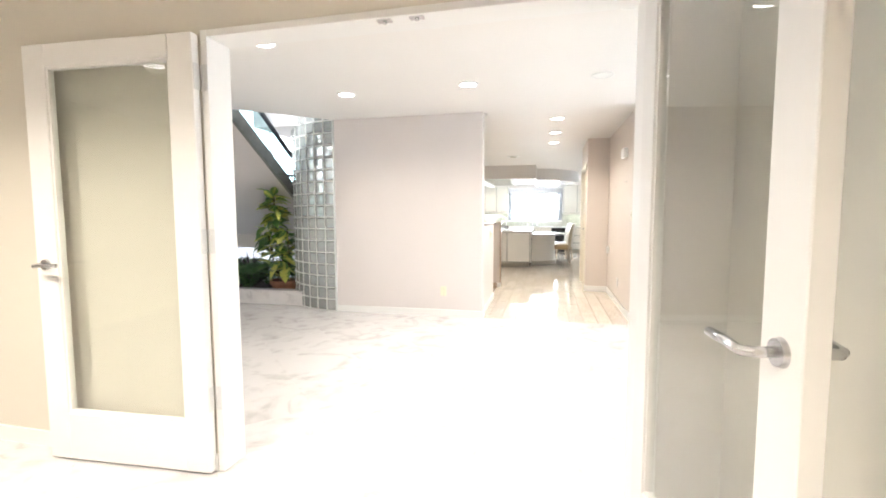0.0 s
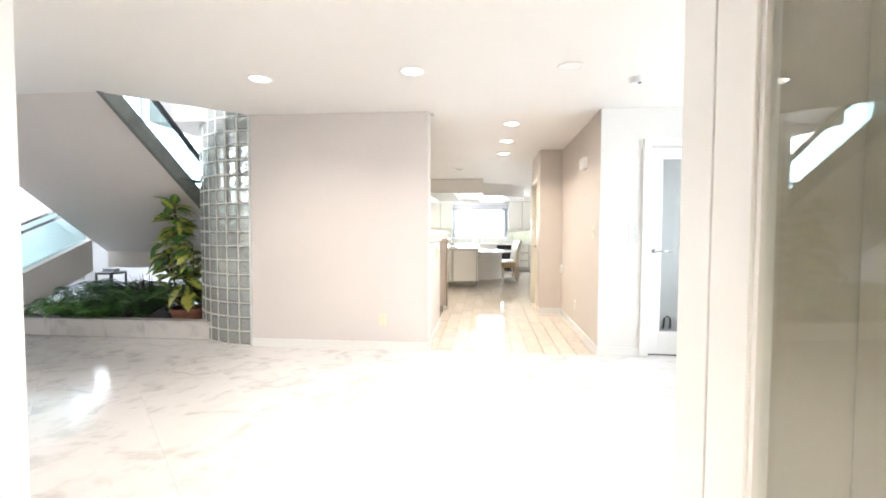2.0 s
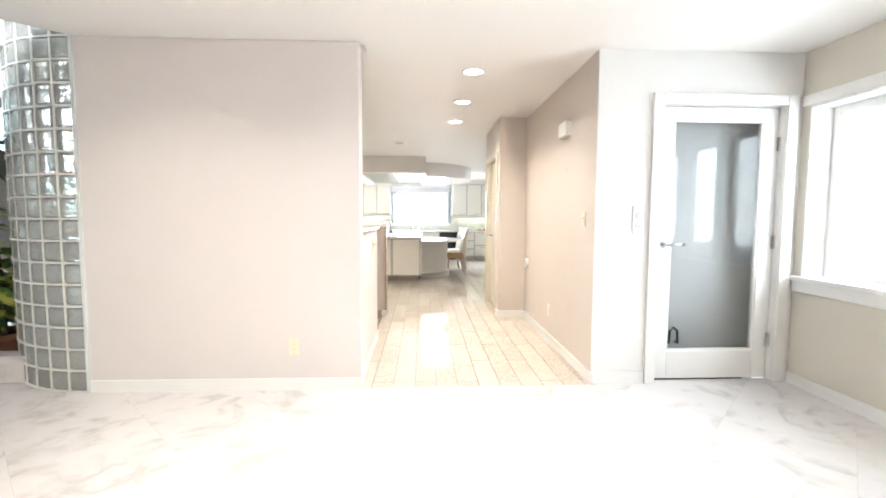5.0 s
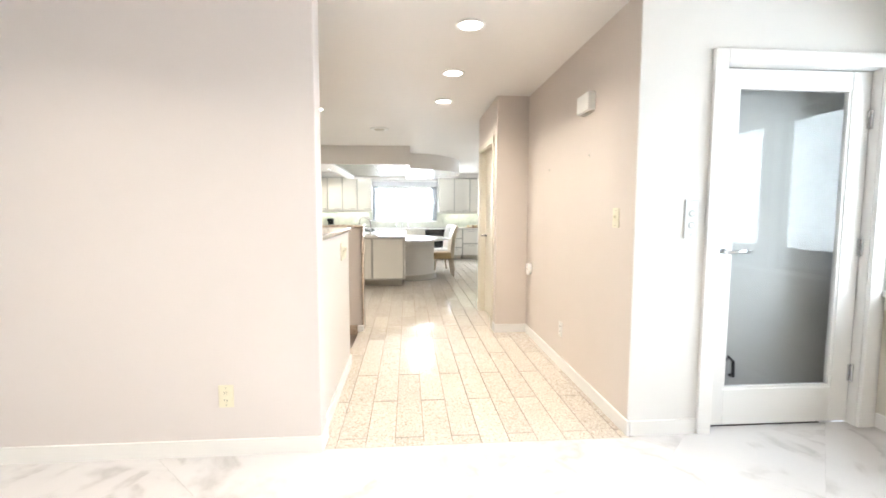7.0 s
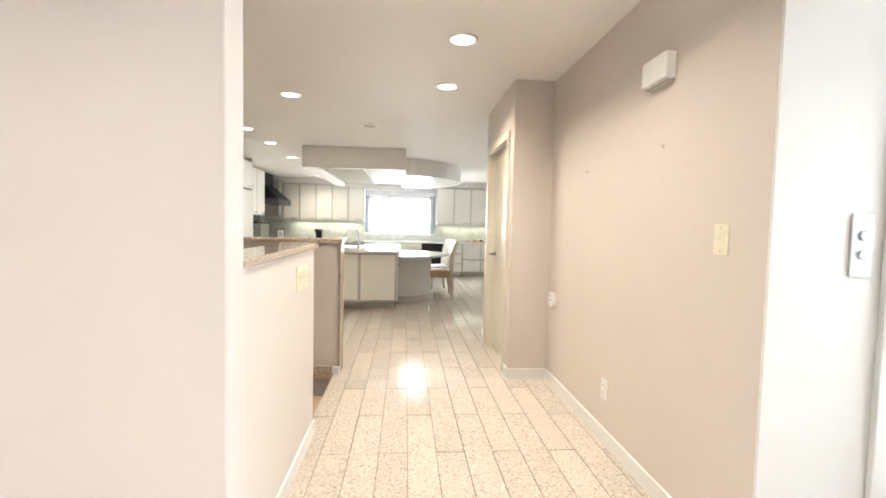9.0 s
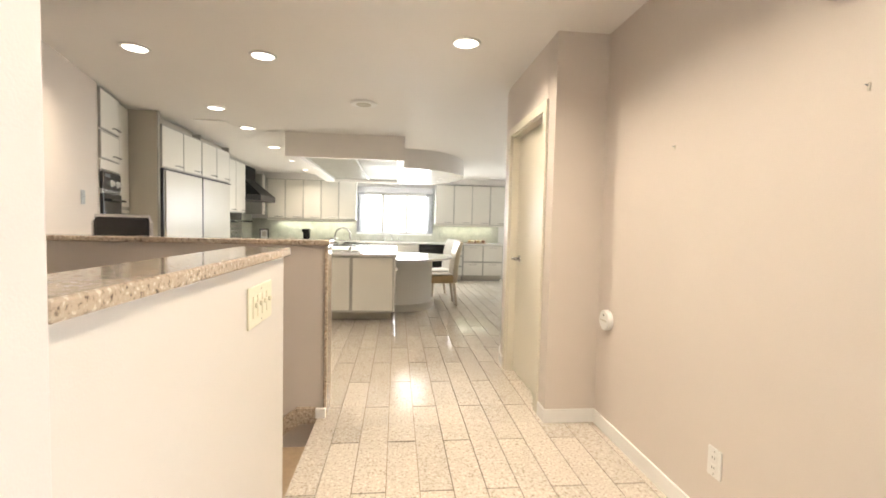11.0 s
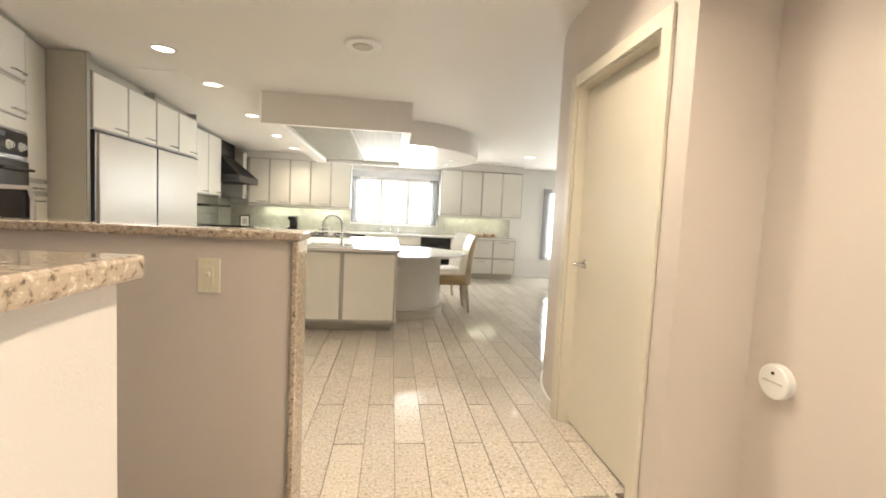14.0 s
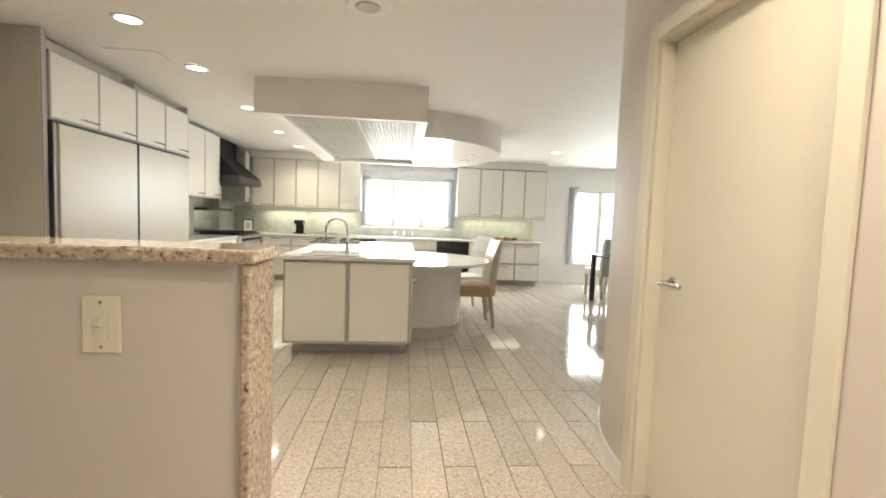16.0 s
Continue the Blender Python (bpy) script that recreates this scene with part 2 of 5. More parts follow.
def box(bm, x0, x1, y0, y1, z0, z1):
    """Adds an axis-aligned box to a bmesh; returns its vertices."""
    m = Matrix.Translation(((x0 + x1) / 2, (y0 + y1) / 2, (z0 + z1) / 2)) @ Matrix.Diagonal((abs(x1 - x0), abs(y1 - y0), abs(z1 - z0), 1))
    return bmesh.ops.create_cube(bm, size=1.0, matrix=m)["verts"]


def rod(bm, a, b, r, seg=12, r2=None):
    a, b = Vector(a), Vector(b)
    d = b - a
    m = Matrix.Translation((a + b) / 2) @ d.to_track_quat("Z", "Y").to_matrix().to_4x4()
    return bmesh.ops.create_cone(bm, cap_ends=True, segments=seg, radius1=r, radius2=r if r2 is None else r2, depth=d.length, matrix=m)["verts"]


def bevel(bm, w, seg=2):
    bmesh.ops.bevel(bm, geom=bm.edges[:], offset=w, segments=seg, affect="EDGES", profile=0.5, clamp_overlap=True)


def mesh_of(name, bm, material, smooth=False):
    me = bpy.data.meshes.new(name)
    bm.to_mesh(me)
    bm.free()
    for m in (material if isinstance(material, (list, tuple)) else [material]):
        me.materials.append(m)
    if smooth:
        for p in me.polygons:
            p.use_smooth = True
    return me


def part(name, bm, material, parent=None, label="", smooth=False):
    ob = new(name, mesh_of(name, bm, material, smooth))
    if parent is None:
        ob.location = ORIGIN
    else:
        ob.parent = parent
    if label:
        ob["label"] = label
    return ob


def boxpart(name, x0, x1, y0, y1, z0, z1, material, parent=None, bev=0.0, label=""):
    bm = bmesh.new()
    box(bm, x0, x1, y0, y1, z0, z1)
    if bev:
        bevel(bm, bev)
    return part(name, bm, material, parent, label)


def thing(name, at=(0, 0, 0), label="", category="", group="", kind="", rz=0):
    ob = new(name)
    ob.matrix_basis = put(*at, 0, 0, rz)
    ob.empty_display_size = 0.1
    return tagged(ob, label, category, group, kind)


def prism(bm, pts, z0, z1):
    """A flat polygon pulled up from z0 to z1."""
    lo = [bm.verts.new((x, y, z0)) for x, y in pts]
    hi = [bm.verts.new((x, y, z1)) for x, y in pts]
    bm.faces.new(lo[::-1])
    bm.faces.new(hi)
    n = len(pts)
    for i in range(n):
        bm.faces.new((lo[i], lo[(i + 1) % n], hi[(i + 1) % n], hi[i]))


def tube(bm, pts, r, seg=10):
    """A round bar along a line of points."""
    pts = [Vector(p) for p in pts]
    rings = []
    for i, p in enumerate(pts):
        d = (pts[min(i + 1, len(pts) - 1)] - pts[max(i - 1, 0)]).normalized()
        up = Vector((0, 0, 1)) if abs(d.z) < 0.95 else Vector((1, 0, 0))
        u = d.cross(up).normalized()
        v = u.cross(d)
        rings.append([bm.verts.new(p + r * (math.cos(a) * u + math.sin(a) * v)) for a in [2 * math.pi * k / seg for k in range(seg)]])
    for a, b in zip(rings, rings[1:]):
        for k in range(seg):
            bm.faces.new((a[k], a[(k + 1) % seg], b[(k + 1) % seg], b[k]))
    bm.faces.new(rings[0][::-1])
    bm.faces.new(rings[-1])


def structure(name, boxes, material, label="", bev=0.0):
    bm = bmesh.new()
    for b in boxes:
        box(bm, *b)
    if bev:
        bevel(bm, bev)
    return tagged(part(name, bm, material), label, "", "", "structure")


# ---- large structure ----
structure("floor", [(-0.79, 1.1, 5.85, 8.30, -0.30, -0.012), (-3.7, 4.8, 8.30, 16.0, -0.30, -0.012)], M_GROUT, "stone floor bed under the tiles")
structure("floor_bed", [(-7.6, 2.6, -1.85, 5.85, -0.30, -0.012)], M_GROUTW, "pale bed under the marble tiles")
ORIGIN = FOYER
structure("floor_lower", [(-11.0, -3.9, 6.25, 12.5, -0.5, -0.20)], M_CARPET, "grey carpeted floor of the sunken room")
ORIGIN = HOUSE
# ceilings: vestibule and foyer, corner cut on the slant at the stairwell, hall, kitchen that falls a little to the back
bm = bmesh.new()
prism(bm, [(-7.6, -1.85), (2.8, -1.85), (2.8, 5.85), (-0.69, 5.85), (-2.62, 5.78), (-3.53, 4.91), (-7.6, 4.91)], CE, CE + 0.25)
prism(bm, [(-0.69, 5.85), (1.2, 5.85), (1.2, 9.6), (-0.69, 9.6)], CE, CE + 0.25)
prism(bm, [(-3.9, 5.97), (-0.69, 5.97), (-0.69, 9.6), (-3.9, 9.6)], CE, CE + 0.25)
prism(bm, [(1.2, 8.2), (2.4, 8.2), (2.4, 9.6), (1.2, 9.6)], CE, CE + 0.25)


def ceil_z(y):
    return CE - max(0.0, y - 9.6) * 0.023


v = [bm.verts.new((x, y, ceil_z(y) + d)) for d in (0, 0.25) for x, y in ((-3.9, 9.6), (4.8, 9.6), (4.8, 16.0), (-3.9, 16.0))]
for f in ((3, 2, 1, 0), (4, 5, 6, 7), (0, 1, 5, 4), (1, 2, 6, 5), (2, 3, 7, 6), (3, 0, 4, 7)):
    bm.faces.new([v[i] for i in f])
tagged(part("ceiling", bm, M_CEIL), "warm white painted plaster ceiling", "", "", "structure")

ORIGIN = FOYER
structure("wall_front", [(-4.6, -1.542, 2.48, 2.61, 0, CE), (0.385, 2.6, 2.48, 2.61, 0, CE), (-1.542, 0.385, 2.48, 2.61, 2.095, CE), (-7.6, -4.6, 2.48, 2.61, 0, CE)], M_WALLB, "beige painted wall with a double doorway")
structure("wall_vestibule", [(0.66, 0.80, -1.7, 2.475, 0, CE), (-4.7, -4.6, -1.7, 2.475, 0, CE), (-4.6, 0.66, -1.8, -1.7, 0, CE)], M_WALLB, "beige painted vestibule walls")
structure("wall_left", [(-2.62, -0.722, 5.93, 6.07, -0.5, CE)], M_WALLF, "pale rose painted wall between stairwell and hall", 0.006)
structure("wall_elevator", [(0.978, 1.455, 5.97, 5.983, 0, CE), (1.14, 1.455, 5.983, 6.11, 0, CE), (2.377, 2.9, 5.97, 6.11, 0, CE), (1.455, 2.377, 5.97, 6.11, 2.065, CE)], M_WALLW, "white painted wall round the elevator door")
ORIGIN = HOUSE
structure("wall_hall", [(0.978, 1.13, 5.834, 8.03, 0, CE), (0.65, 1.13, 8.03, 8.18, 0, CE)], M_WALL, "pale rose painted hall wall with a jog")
ORIGIN = FOYER
structure("elevator_shaft", [(1.16, 1.22, 6.13, 7.5, 0, CE), (2.6, 2.66, 6.13, 7.5, 0, CE), (1.28, 2.5, 6.20, 6.24, 0, CE), (1.22, 2.6, 6.114, 7.5, 2.30, 2.36)], M_SHAFT, "elevator shaft lining, pale in place of glass reflections")
ORIGIN = HOUSE
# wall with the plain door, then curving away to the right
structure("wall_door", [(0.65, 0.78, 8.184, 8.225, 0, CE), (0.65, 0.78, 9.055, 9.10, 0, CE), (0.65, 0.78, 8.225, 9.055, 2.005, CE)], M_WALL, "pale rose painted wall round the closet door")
bm = bmesh.new()
arc = [(1.95 - 1.30 * math.cos(a), 9.10 + 1.30 * math.sin(a)) for a in [math.pi / 2 * i / 24 for i in range(25)]]
inner = [(1.95 - 1.17 * math.cos(a), 9.10 + 1.17 * math.sin(a)) for a in [math.pi / 2 * i / 24 for i in range(25)]]
for i in range(24):
    prism(bm, [arc[i + 1], arc[i], inner[i], inner[i + 1]][::-1], 0, CE)
prism(bm, [(1.95, 10.27), (4.8, 10.27), (4.8, 10.40), (1.95, 10.40)], 0, CE)
tagged(part("wall_curved", bm, M_WALL), "pale rose wall curving round to the dining side", "", "", "structure")
# kitchen shell
structure("wall_back", [(-3.9, -1.19, 15.78, 15.95, 0, CE), (0.47, 2.93, 15.78, 15.95, 0, CE), (-1.19, 0.47, 15.78, 15.95, 0, 1.02), (-1.19, 0.47, 15.78, 15.95, 1.93, CE),
                        (2.93, 4.6, 15.78, 15.95, 0, 0.42), (2.93, 4.6, 15.78, 15.95, 1.86, CE), (4.6, 4.8, 15.78, 15.95, 0, CE)], M_WALLW, "white painted kitchen wall with two windows")
structure("wall_kitchen_left", [(-3.72, -3.58, 10.6, 15.78, 0, CE)], M_WALLW, "white painted kitchen wall behind the range")
structure("wall_kitchen_right", [(4.72, 4.80, 10.4, 15.78, 0, CE)], M_WALLW, "white painted dining wall")
bm = bmesh.new()
ox, oy = -0.2501, 0.9682
nx, ny = -0.9682, -0.2501


def slant(s, d=0.0):
    """A point s along and d behind the slanting wall."""
    return (-2.65 + s * ox + d * nx, 8.325 + s * oy + d * ny)


prism(bm, [slant(0), slant(0, 0.14), slant(1.408, 0.14), slant(1.408)][::-1], 0, CE)
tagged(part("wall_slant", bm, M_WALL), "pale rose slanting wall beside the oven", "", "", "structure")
ORIGIN = FOYER
structure("wall_right", [(2.5, 2.72, 2.61, 5.969, 0, 0.78), (2.5, 2.72, 2.61, 5.969, 2.05, CE), (2.5, 2.72, 2.61, 3.05, 0.78, 2.05), (2.5, 2.72, 5.90, 5.969, 0.78, 2.05)], M_WALLB, "beige painted wall under a wide window")
structure("wall_outer", [(-7.7, -7.6, -1.8, 5.2, 0, 5.4), (-11.1, -11.0, 5.1, 12.6, -0.5, 5.4), (-11.0, -7.6, 5.1, 5.2, -0.5, 5.4),
                         (-11.0, -10.6, 12.5, 12.6, -0.5, 5.4), (-10.6, -6.6, 12.5, 12.6, -0.5, 1.9), (-10.6, -6.6, 12.5, 12.6, 4.9, 5.4), (-6.6, -4.05, 12.5, 12.6, -0.5, 5.4),
                         (-4.05, -3.9, 8.46, 12.5, -0.5, 5.4), (-3.9, -2.7, 8.33, 8.46, -0.5, CE)], M_WALLW, "white painted walls of the tall stair hall")
structure("ceiling_stair_hall", [(-11.0, -0.9, 5.0, 12.6, 5.4, 5.5)], M_CEIL, "white ceiling high over the stairs")
structure("upper_wall", [(-7.6, -3.53, 5.06, 5.16, CE + 0.25, 5.4), (-3.0, -0.9, 6.8, 6.9, CE + 0.25, 5.4)], M_WALLW, "white upper wall over the foyer")

# ---- foyer and vestibule: openings ----
ORIGIN = FOYER

def lever(parent, x, y, z, dx, dy):
    """A lever handle on a round rose; dx, dy: the way the rose faces; the lever turns to the side."""
    bm = bmesh.new()
    n, s = Vector((dx, dy, 0)), Vector((dy, -dx, 0))
    o = Vector((x, y, z))
    rod(bm, o, o + n * 0.010, 0.029, 24, 0.026)
    h = part("handle", bm, M_CHROME, parent, "brushed steel lever handle")
    return h, o, n, s


def lever_set(parent, x, y, z, dx, dy, way=1):
    h, o, n, s = lever(parent, x, y, z, dx, dy)
    bm = bmesh.new()
    tube(bm, [o + n * 0.004, o + n * 0.055, o + n * 0.066 + s * 0.012 * way, o + n * 0.068 + s * 0.05 * way + Vector((0, 0, 0.004)), o + n * 0.064 + s * 0.135 * way + Vector((0, 0, 0.002))], 0.0105, 10)
    part("lever", bm, M_CHROME, h, smooth=True)


def glazed_leaf(leaf, w, h, stile, top, bottom, glass_mat, t=0.045):
    """A door leaf in its own frame: x from 0 to w, y from 0 to t; parts under leaf."""
    bm = bmesh.new()
    box(bm, 0, stile, 0, t, 0, h)
    box(bm, w - stile, w, 0, t, 0, h)
    box(bm, stile, w - stile, 0, t, 0, bottom)
    box(bm, stile, w - stile, 0, t, h - top, h)
    bevel(bm, 0.003, 1)
    part("leaf_frame", bm, M_TRIM, leaf)
    bm = bmesh.new()
    for a, b in ((stile, stile + 0.012), (w - stile - 0.012, w - stile)):
        box(bm, a, b, 0.008, t - 0.008, bottom, h - top)
    for a, b in ((bottom, bottom + 0.012), (h - top - 0.012, h - top)):
        box(bm, stile + 0.012, w - stile - 0.012, 0.008, t - 0.008, a, b)
    part("glazing_bead", bm, M_TRIM, leaf)
    g = boxpart("glass_pane", stile + 0.012, w - stile - 0.012, t / 2 - 0.003, t / 2 + 0.003, bottom + 0.012, h - top - 0.012, glass_mat, leaf)
    g.visible_shadow = False


def hinges(parent, x, y, zs, dx=0.05, dy=0.004):
    for z in zs:
        bm = bmesh.new()
        box(bm, x - dx, x + dx, y - dy, y + dy, z - 0.05, z + 0.05)
        h = part("hinge", bm, M_CHROME, parent, "satin steel butt hinge")
        bm = bmesh.new()
        rod(bm, (x, y - dy - 0.004, z - 0.052), (x, y - dy - 0.004, z + 0.052), 0.008, 10)
        part("hinge_knuckle", bm, M_CHROME, h)


def door_hinges(leaf, zs, folded):
    """Wide steel hinges on the edge of a leaf: a plate on the edge, one on the jamb, knuckles between."""
    for z in zs:
        bm = bmesh.new()
        box(bm, -0.004, 0.0, 0.003, 0.042, z - 0.058, z + 0.058)
        h = part("hinge", bm, M_SATIN, leaf, "satin steel butt hinge")
        for k in range(5):
            bm = bmesh.new()
            y = 0.049 if folded < 0 else -0.004
            rod(bm, (-0.012, y, z - 0.058 + 0.0232 * k), (-0.012, y, z - 0.0358 + 0.0232 * k), 0.0085, 12)
            part("hinge_knuckle", bm, M_SATIN, h)
        if folded > 0:
            bm = bmesh.new()
            box(bm, -0.041, -0.012, -0.0015, 0.0015, z - 0.058, z + 0.058)
            part("jamb_plate", bm, M_SATIN, h)


# frame of the double doorway
frame1 = thing("door_1", (0, 0, 0), kind="structure", label="white jambs of the wide double doorway")
boxpart("jamb", -1.542, -1.507, 2.475, 2.63, 0, 2.095, M_TRIM, frame1, 0.003)
boxpart("jamb", 0.35, 0.385, 2.475, 2.63, 0, 2.095, M_TRIM, frame1, 0.003)
boxpart("head", -1.507, 0.35, 2.475, 2.63, 2.063, 2.095, M_TRIM, frame1, 0.003)
for x in (-0.66, -0.52):
    bm = bmesh.new()
    box(bm, x - 0.03, x + 0.03, 2.49, 2.52, 2.057, 2.063)
    rod(bm, (x, 2.505, 2.049), (x, 2.505, 2.059), 0.009, 10)
    part("ball_catch", bm, M_CHROME, frame1, "steel ball catch in the head")

leafl = thing("glazed_door", (-1.548, 2.472, 0.012), "white glazed door leaf folded open against beige wall", "door", "leaves of the double door", rz=183.0)
glazed_leaf(leafl, 0.925, 2.06, 0.125, 0.105, 0.24, M_GLASS)
lever_set(leafl, 0.87, 0.045, 1.0, 0, 1, -1)
lever_set(leafl, 0.87, 0.0, 1.0, 0, -1, 1)
door_hinges(leafl, (0.36, 1.12, 1.87), 1)
leafr = thing("glazed_door", (0.345, 2.458, 0.012), "white glazed door leaf standing open square to doorway", "door", "leaves of the double door", rz=-84.4)
glazed_leaf(leafr, 0.925, 2.06, 0.125, 0.105, 0.24, M_GLASS)
lever_set(leafr, 0.865, 0.045, 0.99, 0, 1, -1)
lever_set(leafr, 0.865, 0.0, 0.99, 0, -1, 1)
door_hinges(leafr, (0.36, 1.12, 1.87), -1)

# elevator door
casing = thing("door_2", (0, 0, 0), kind="structure", label="white casing round the elevator door")
boxpart("casing", 1.376, 1.455, 5.945, 5.968, 0, 2.136, M_TRIM, casing, 0.004)
boxpart("casing", 2.377, 2.456, 5.945, 5.968, 0, 2.136, M_TRIM, casing, 0.004)
boxpart("casing", 1.455, 2.377, 5.945, 5.968, 2.063, 2.136, M_TRIM, casing, 0.004)
elev = thing("glazed_door", (1.461, 6.02, 0.012), "white elevator door with dark glass pane, closed", "door")
glazed_leaf(elev, 0.91, 2.045, 0.116, 0.095, 0.216, M_GLASSD)
lever_set(elev, 0.055, 0.0, 1.03, 0, -1, -1)
hinges(elev, 0.908, -0.006, (0.30, 1.05, 1.78), 0.018, 0.004)
gate = thing("elevator_gate_handle", (1.715, 6.198, 0.245), "small dark loop handle behind elevator glass", "handle")
bm = bmesh.new()
tube(bm, [(-0.035, 0, 0), (-0.035, -0.03, 0.0), (-0.03, -0.03, 0.10), (0, -0.03, 0.125), (0.03, -0.03, 0.10), (0.035, -0.03, 0.0), (0.035, 0, 0)], 0.010, 8)
part("loop", bm, M_DARK, gate)
panel = thing("call_panel", (1.292, 5.969, 1.225), "white elevator call panel with two round buttons", "switch")
boxpart("plate", -0.038, 0.038, -0.008, 0, -0.105, 0.105, M_CALL, panel, 0.002)
for z in (0.032, -0.032):
    bm = bmesh.new()
    rod(bm, (0, -0.008, z), (0, -0.012, z), 0.017, 20)
    b = part("button_ring", bm, M_PEWTER, panel, "grey steel button ring")
    bm = bmesh.new()
    rod(bm, (0, -0.012, z), (0, -0.015, z), 0.012, 20)
    part("button", bm, M_PLASTIC, b)
for z in (0.085, -0.085):
    bm = bmesh.new()
    rod(bm, (0, -0.008, z), (0, -0.0095, z), 0.004, 8)
    part("screw", bm, M_CHROME, panel)

# wide window in the right wall
win = thing("window_1", (0, 0, 0), kind="structure", label="white wide window with deep sill")
boxpart("window_sill", 2.455, 2.72, 3.05, 5.965, 0.781, 0.817, M_TRIM, win, 0.006)
boxpart("apron", 2.482, 2.498, 3.05, 5.955, 0.70, 0.780, M_TRIM, win, 0.003)
boxpart("head_casing", 2.482, 2.498, 3.0, 5.955, 2.05, 2.125, M_TRIM, win, 0.003)
boxpart("reveal", 2.50, 2.72, 3.05, 5.90, 2.03, 2.048, M_TRIM, win)
boxpart("reveal", 2.50, 2.72, 5.885, 5.899, 0.785, 2.03, M_TRIM, win)
boxpart("reveal", 2.50, 2.72, 3.051, 3.065, 0.785, 2.03, M_TRIM, win)
for y0, y1 in ((3.15, 3.68), (3.82, 4.35), (4.49, 5.02), (5.14, 5.885)):
    bm = bmesh.new()
    for a, b, c, d in ((y0, y0 + 0.055, 0.785, 2.03), (y1 - 0.055, y1, 0.785, 2.03), (y0 + 0.055, y1 - 0.055, 0.785, 0.85), (y0 + 0.055, y1 - 0.055, 1.965, 2.03)):
        box(bm, 2.66, 2.71, a, b, c, d)
    bevel(bm, 0.004, 1)
    fr = part("window_frame", bm, M_TRIM, win)
    g = boxpart("pane", 2.684, 2.69, y0 + 0.055, y1 - 0.055, 0.85, 1.965, M_GLASS, fr)
    g.visible_shadow = False
    bm = bmesh.new()
    box(bm, 2.635, 2.66, (y0 + y1) / 2 - 0.05, (y0 + y1) / 2 + 0.05, 0.80, 0.812)
    rod(bm, (2.64, (y0 + y1) / 2 + 0.04, 0.806), (2.60, (y0 + y1) / 2 - 0.02, 0.80), 0.006, 8)
    part("crank_handle", bm, M_CHROME, fr)
for y, h in ((3.105, 0.04), (3.75, 0.068), (4.42, 0.068), (5.08, 0.058)):
    boxpart("post", 2.60, 2.72, y - h, y + h, 0.785, 2.03, M_TRIM, win, 0.003)
vase = thing("vase", (2.58, 4.45, 0.8175), "white ceramic vase standing on the window sill", "vase")
bm = bmesh.new()
prof = [(0.035, 0.0), (0.06, 0.03), (0.075, 0.09), (0.068, 0.15), (0.04, 0.20), (0.022, 0.24), (0.02, 0.30), (0.03, 0.33), (0.022, 0.325), (0.012, 0.25)]
rings = [[bm.verts.new((r * math.cos(a), r * math.sin(a), z)) for a in [2 * math.pi * k / 20 for k in range(20)]] for r, z in prof]
for a, b in zip(rings, rings[1:]):
    for k in range(20):
        bm.faces.new((a[k], a[(k + 1) % 20], b[(k + 1) % 20], b[k]))
bm.faces.new(rings[0][::-1])
part("vase_body", bm, M_PLASTIC, vase, smooth=True)

# skirting boards
sk = structure("baseboard", [(-2.62, -0.716, 5.916, 5.929, 0, 0.085), (-0.721, -0.710, 5.932, 6.07, 0, 0.085), (0.985, 1.374, 5.957, 5.969, 0, 0.085), (2.458, 2.486, 5.957, 5.969, 0, 0.085), (2.487, 2.499, 2.62, 5.956, 0, 0.085),
                             (-4.6, -1.54, 2.466, 2.479, 0, 0.085), (0.42, 0.64, 2.466, 2.479, 0, 0.085)], M_TRIM, "white painted skirting board")
ORIGIN = HOUSE
structure("baseboard_hall", [(0.966, 0.977, 5.807, 8.017, 0, 0.085), (0.638, 0.977, 8.017, 8.029, 0, 0.085), (0.638, 0.649, 8.030, 8.154, 0, 0.085), (-0.744, -0.733, 5.93, 7.12, 0, 0.085), (2.16, 4.7, 15.766, 15.779, 0, 0.085)], M_TRIM, "white painted skirting board along the hall")
bm = bmesh.new()
for i in range(24):
    a0, a1 = math.pi / 2 * i / 24, math.pi / 2 * (i + 1) / 24
    q = lambda a, r: (1.95 - r * math.cos(a), 9.10 + r * math.sin(a))
    prism(bm, [q(a0, 1.302), q(a1, 1.302), q(a1, 1.314), q(a0, 1.314)][::-1], 0, 0.085)
tagged(part("baseboard_curved", bm, M_TRIM), "white skirting along the curved wall", "", "", "structure")

# closet door in the hall
cas = thing("door_3", (0, 0, 0), kind="structure", label="cream casing of the closet door")
boxpart("casing", 0.632, 0.649, 8.155, 8.225, 0, 2.065, M_CREAM, cas, 0.003)
boxpart("casing", 0.632, 0.649, 9.055, 9.12, 0, 2.065, M_CREAM, cas, 0.003)
boxpart("casing", 0.632, 0.649, 8.226, 9.054, 2.0, 2.065, M_CREAM, cas, 0.003)
boxpart("jamb", 0.651, 0.78, 8.226, 8.24, 0, 2.004, M_CREAM, cas)
boxpart("jamb", 0.651, 0.78, 9.04, 9.054, 0, 2.004, M_CREAM, cas)
boxpart("jamb_head", 0.651, 0.78, 8.24, 9.04, 1.99, 2.004, M_CREAM, cas)
closet = thing("closet_door", (0.712, 8.243, 0.012), "plain cream flush closet door, closed", "door")
boxpart("door_leaf", 0, 0.04, 0, 0.794, 0, 1.974, M_CREAM, closet, 0.003)
lever_set(closet, 0.0, 0.70, 0.965, -1, 0, -1)
structure("closet_lining", [(0.79, 1.6, 8.19, 8.21, 0, CE), (1.6, 1.64, 8.19, 9.4, 0, CE)], M_WALLW, "closet lining behind the door")


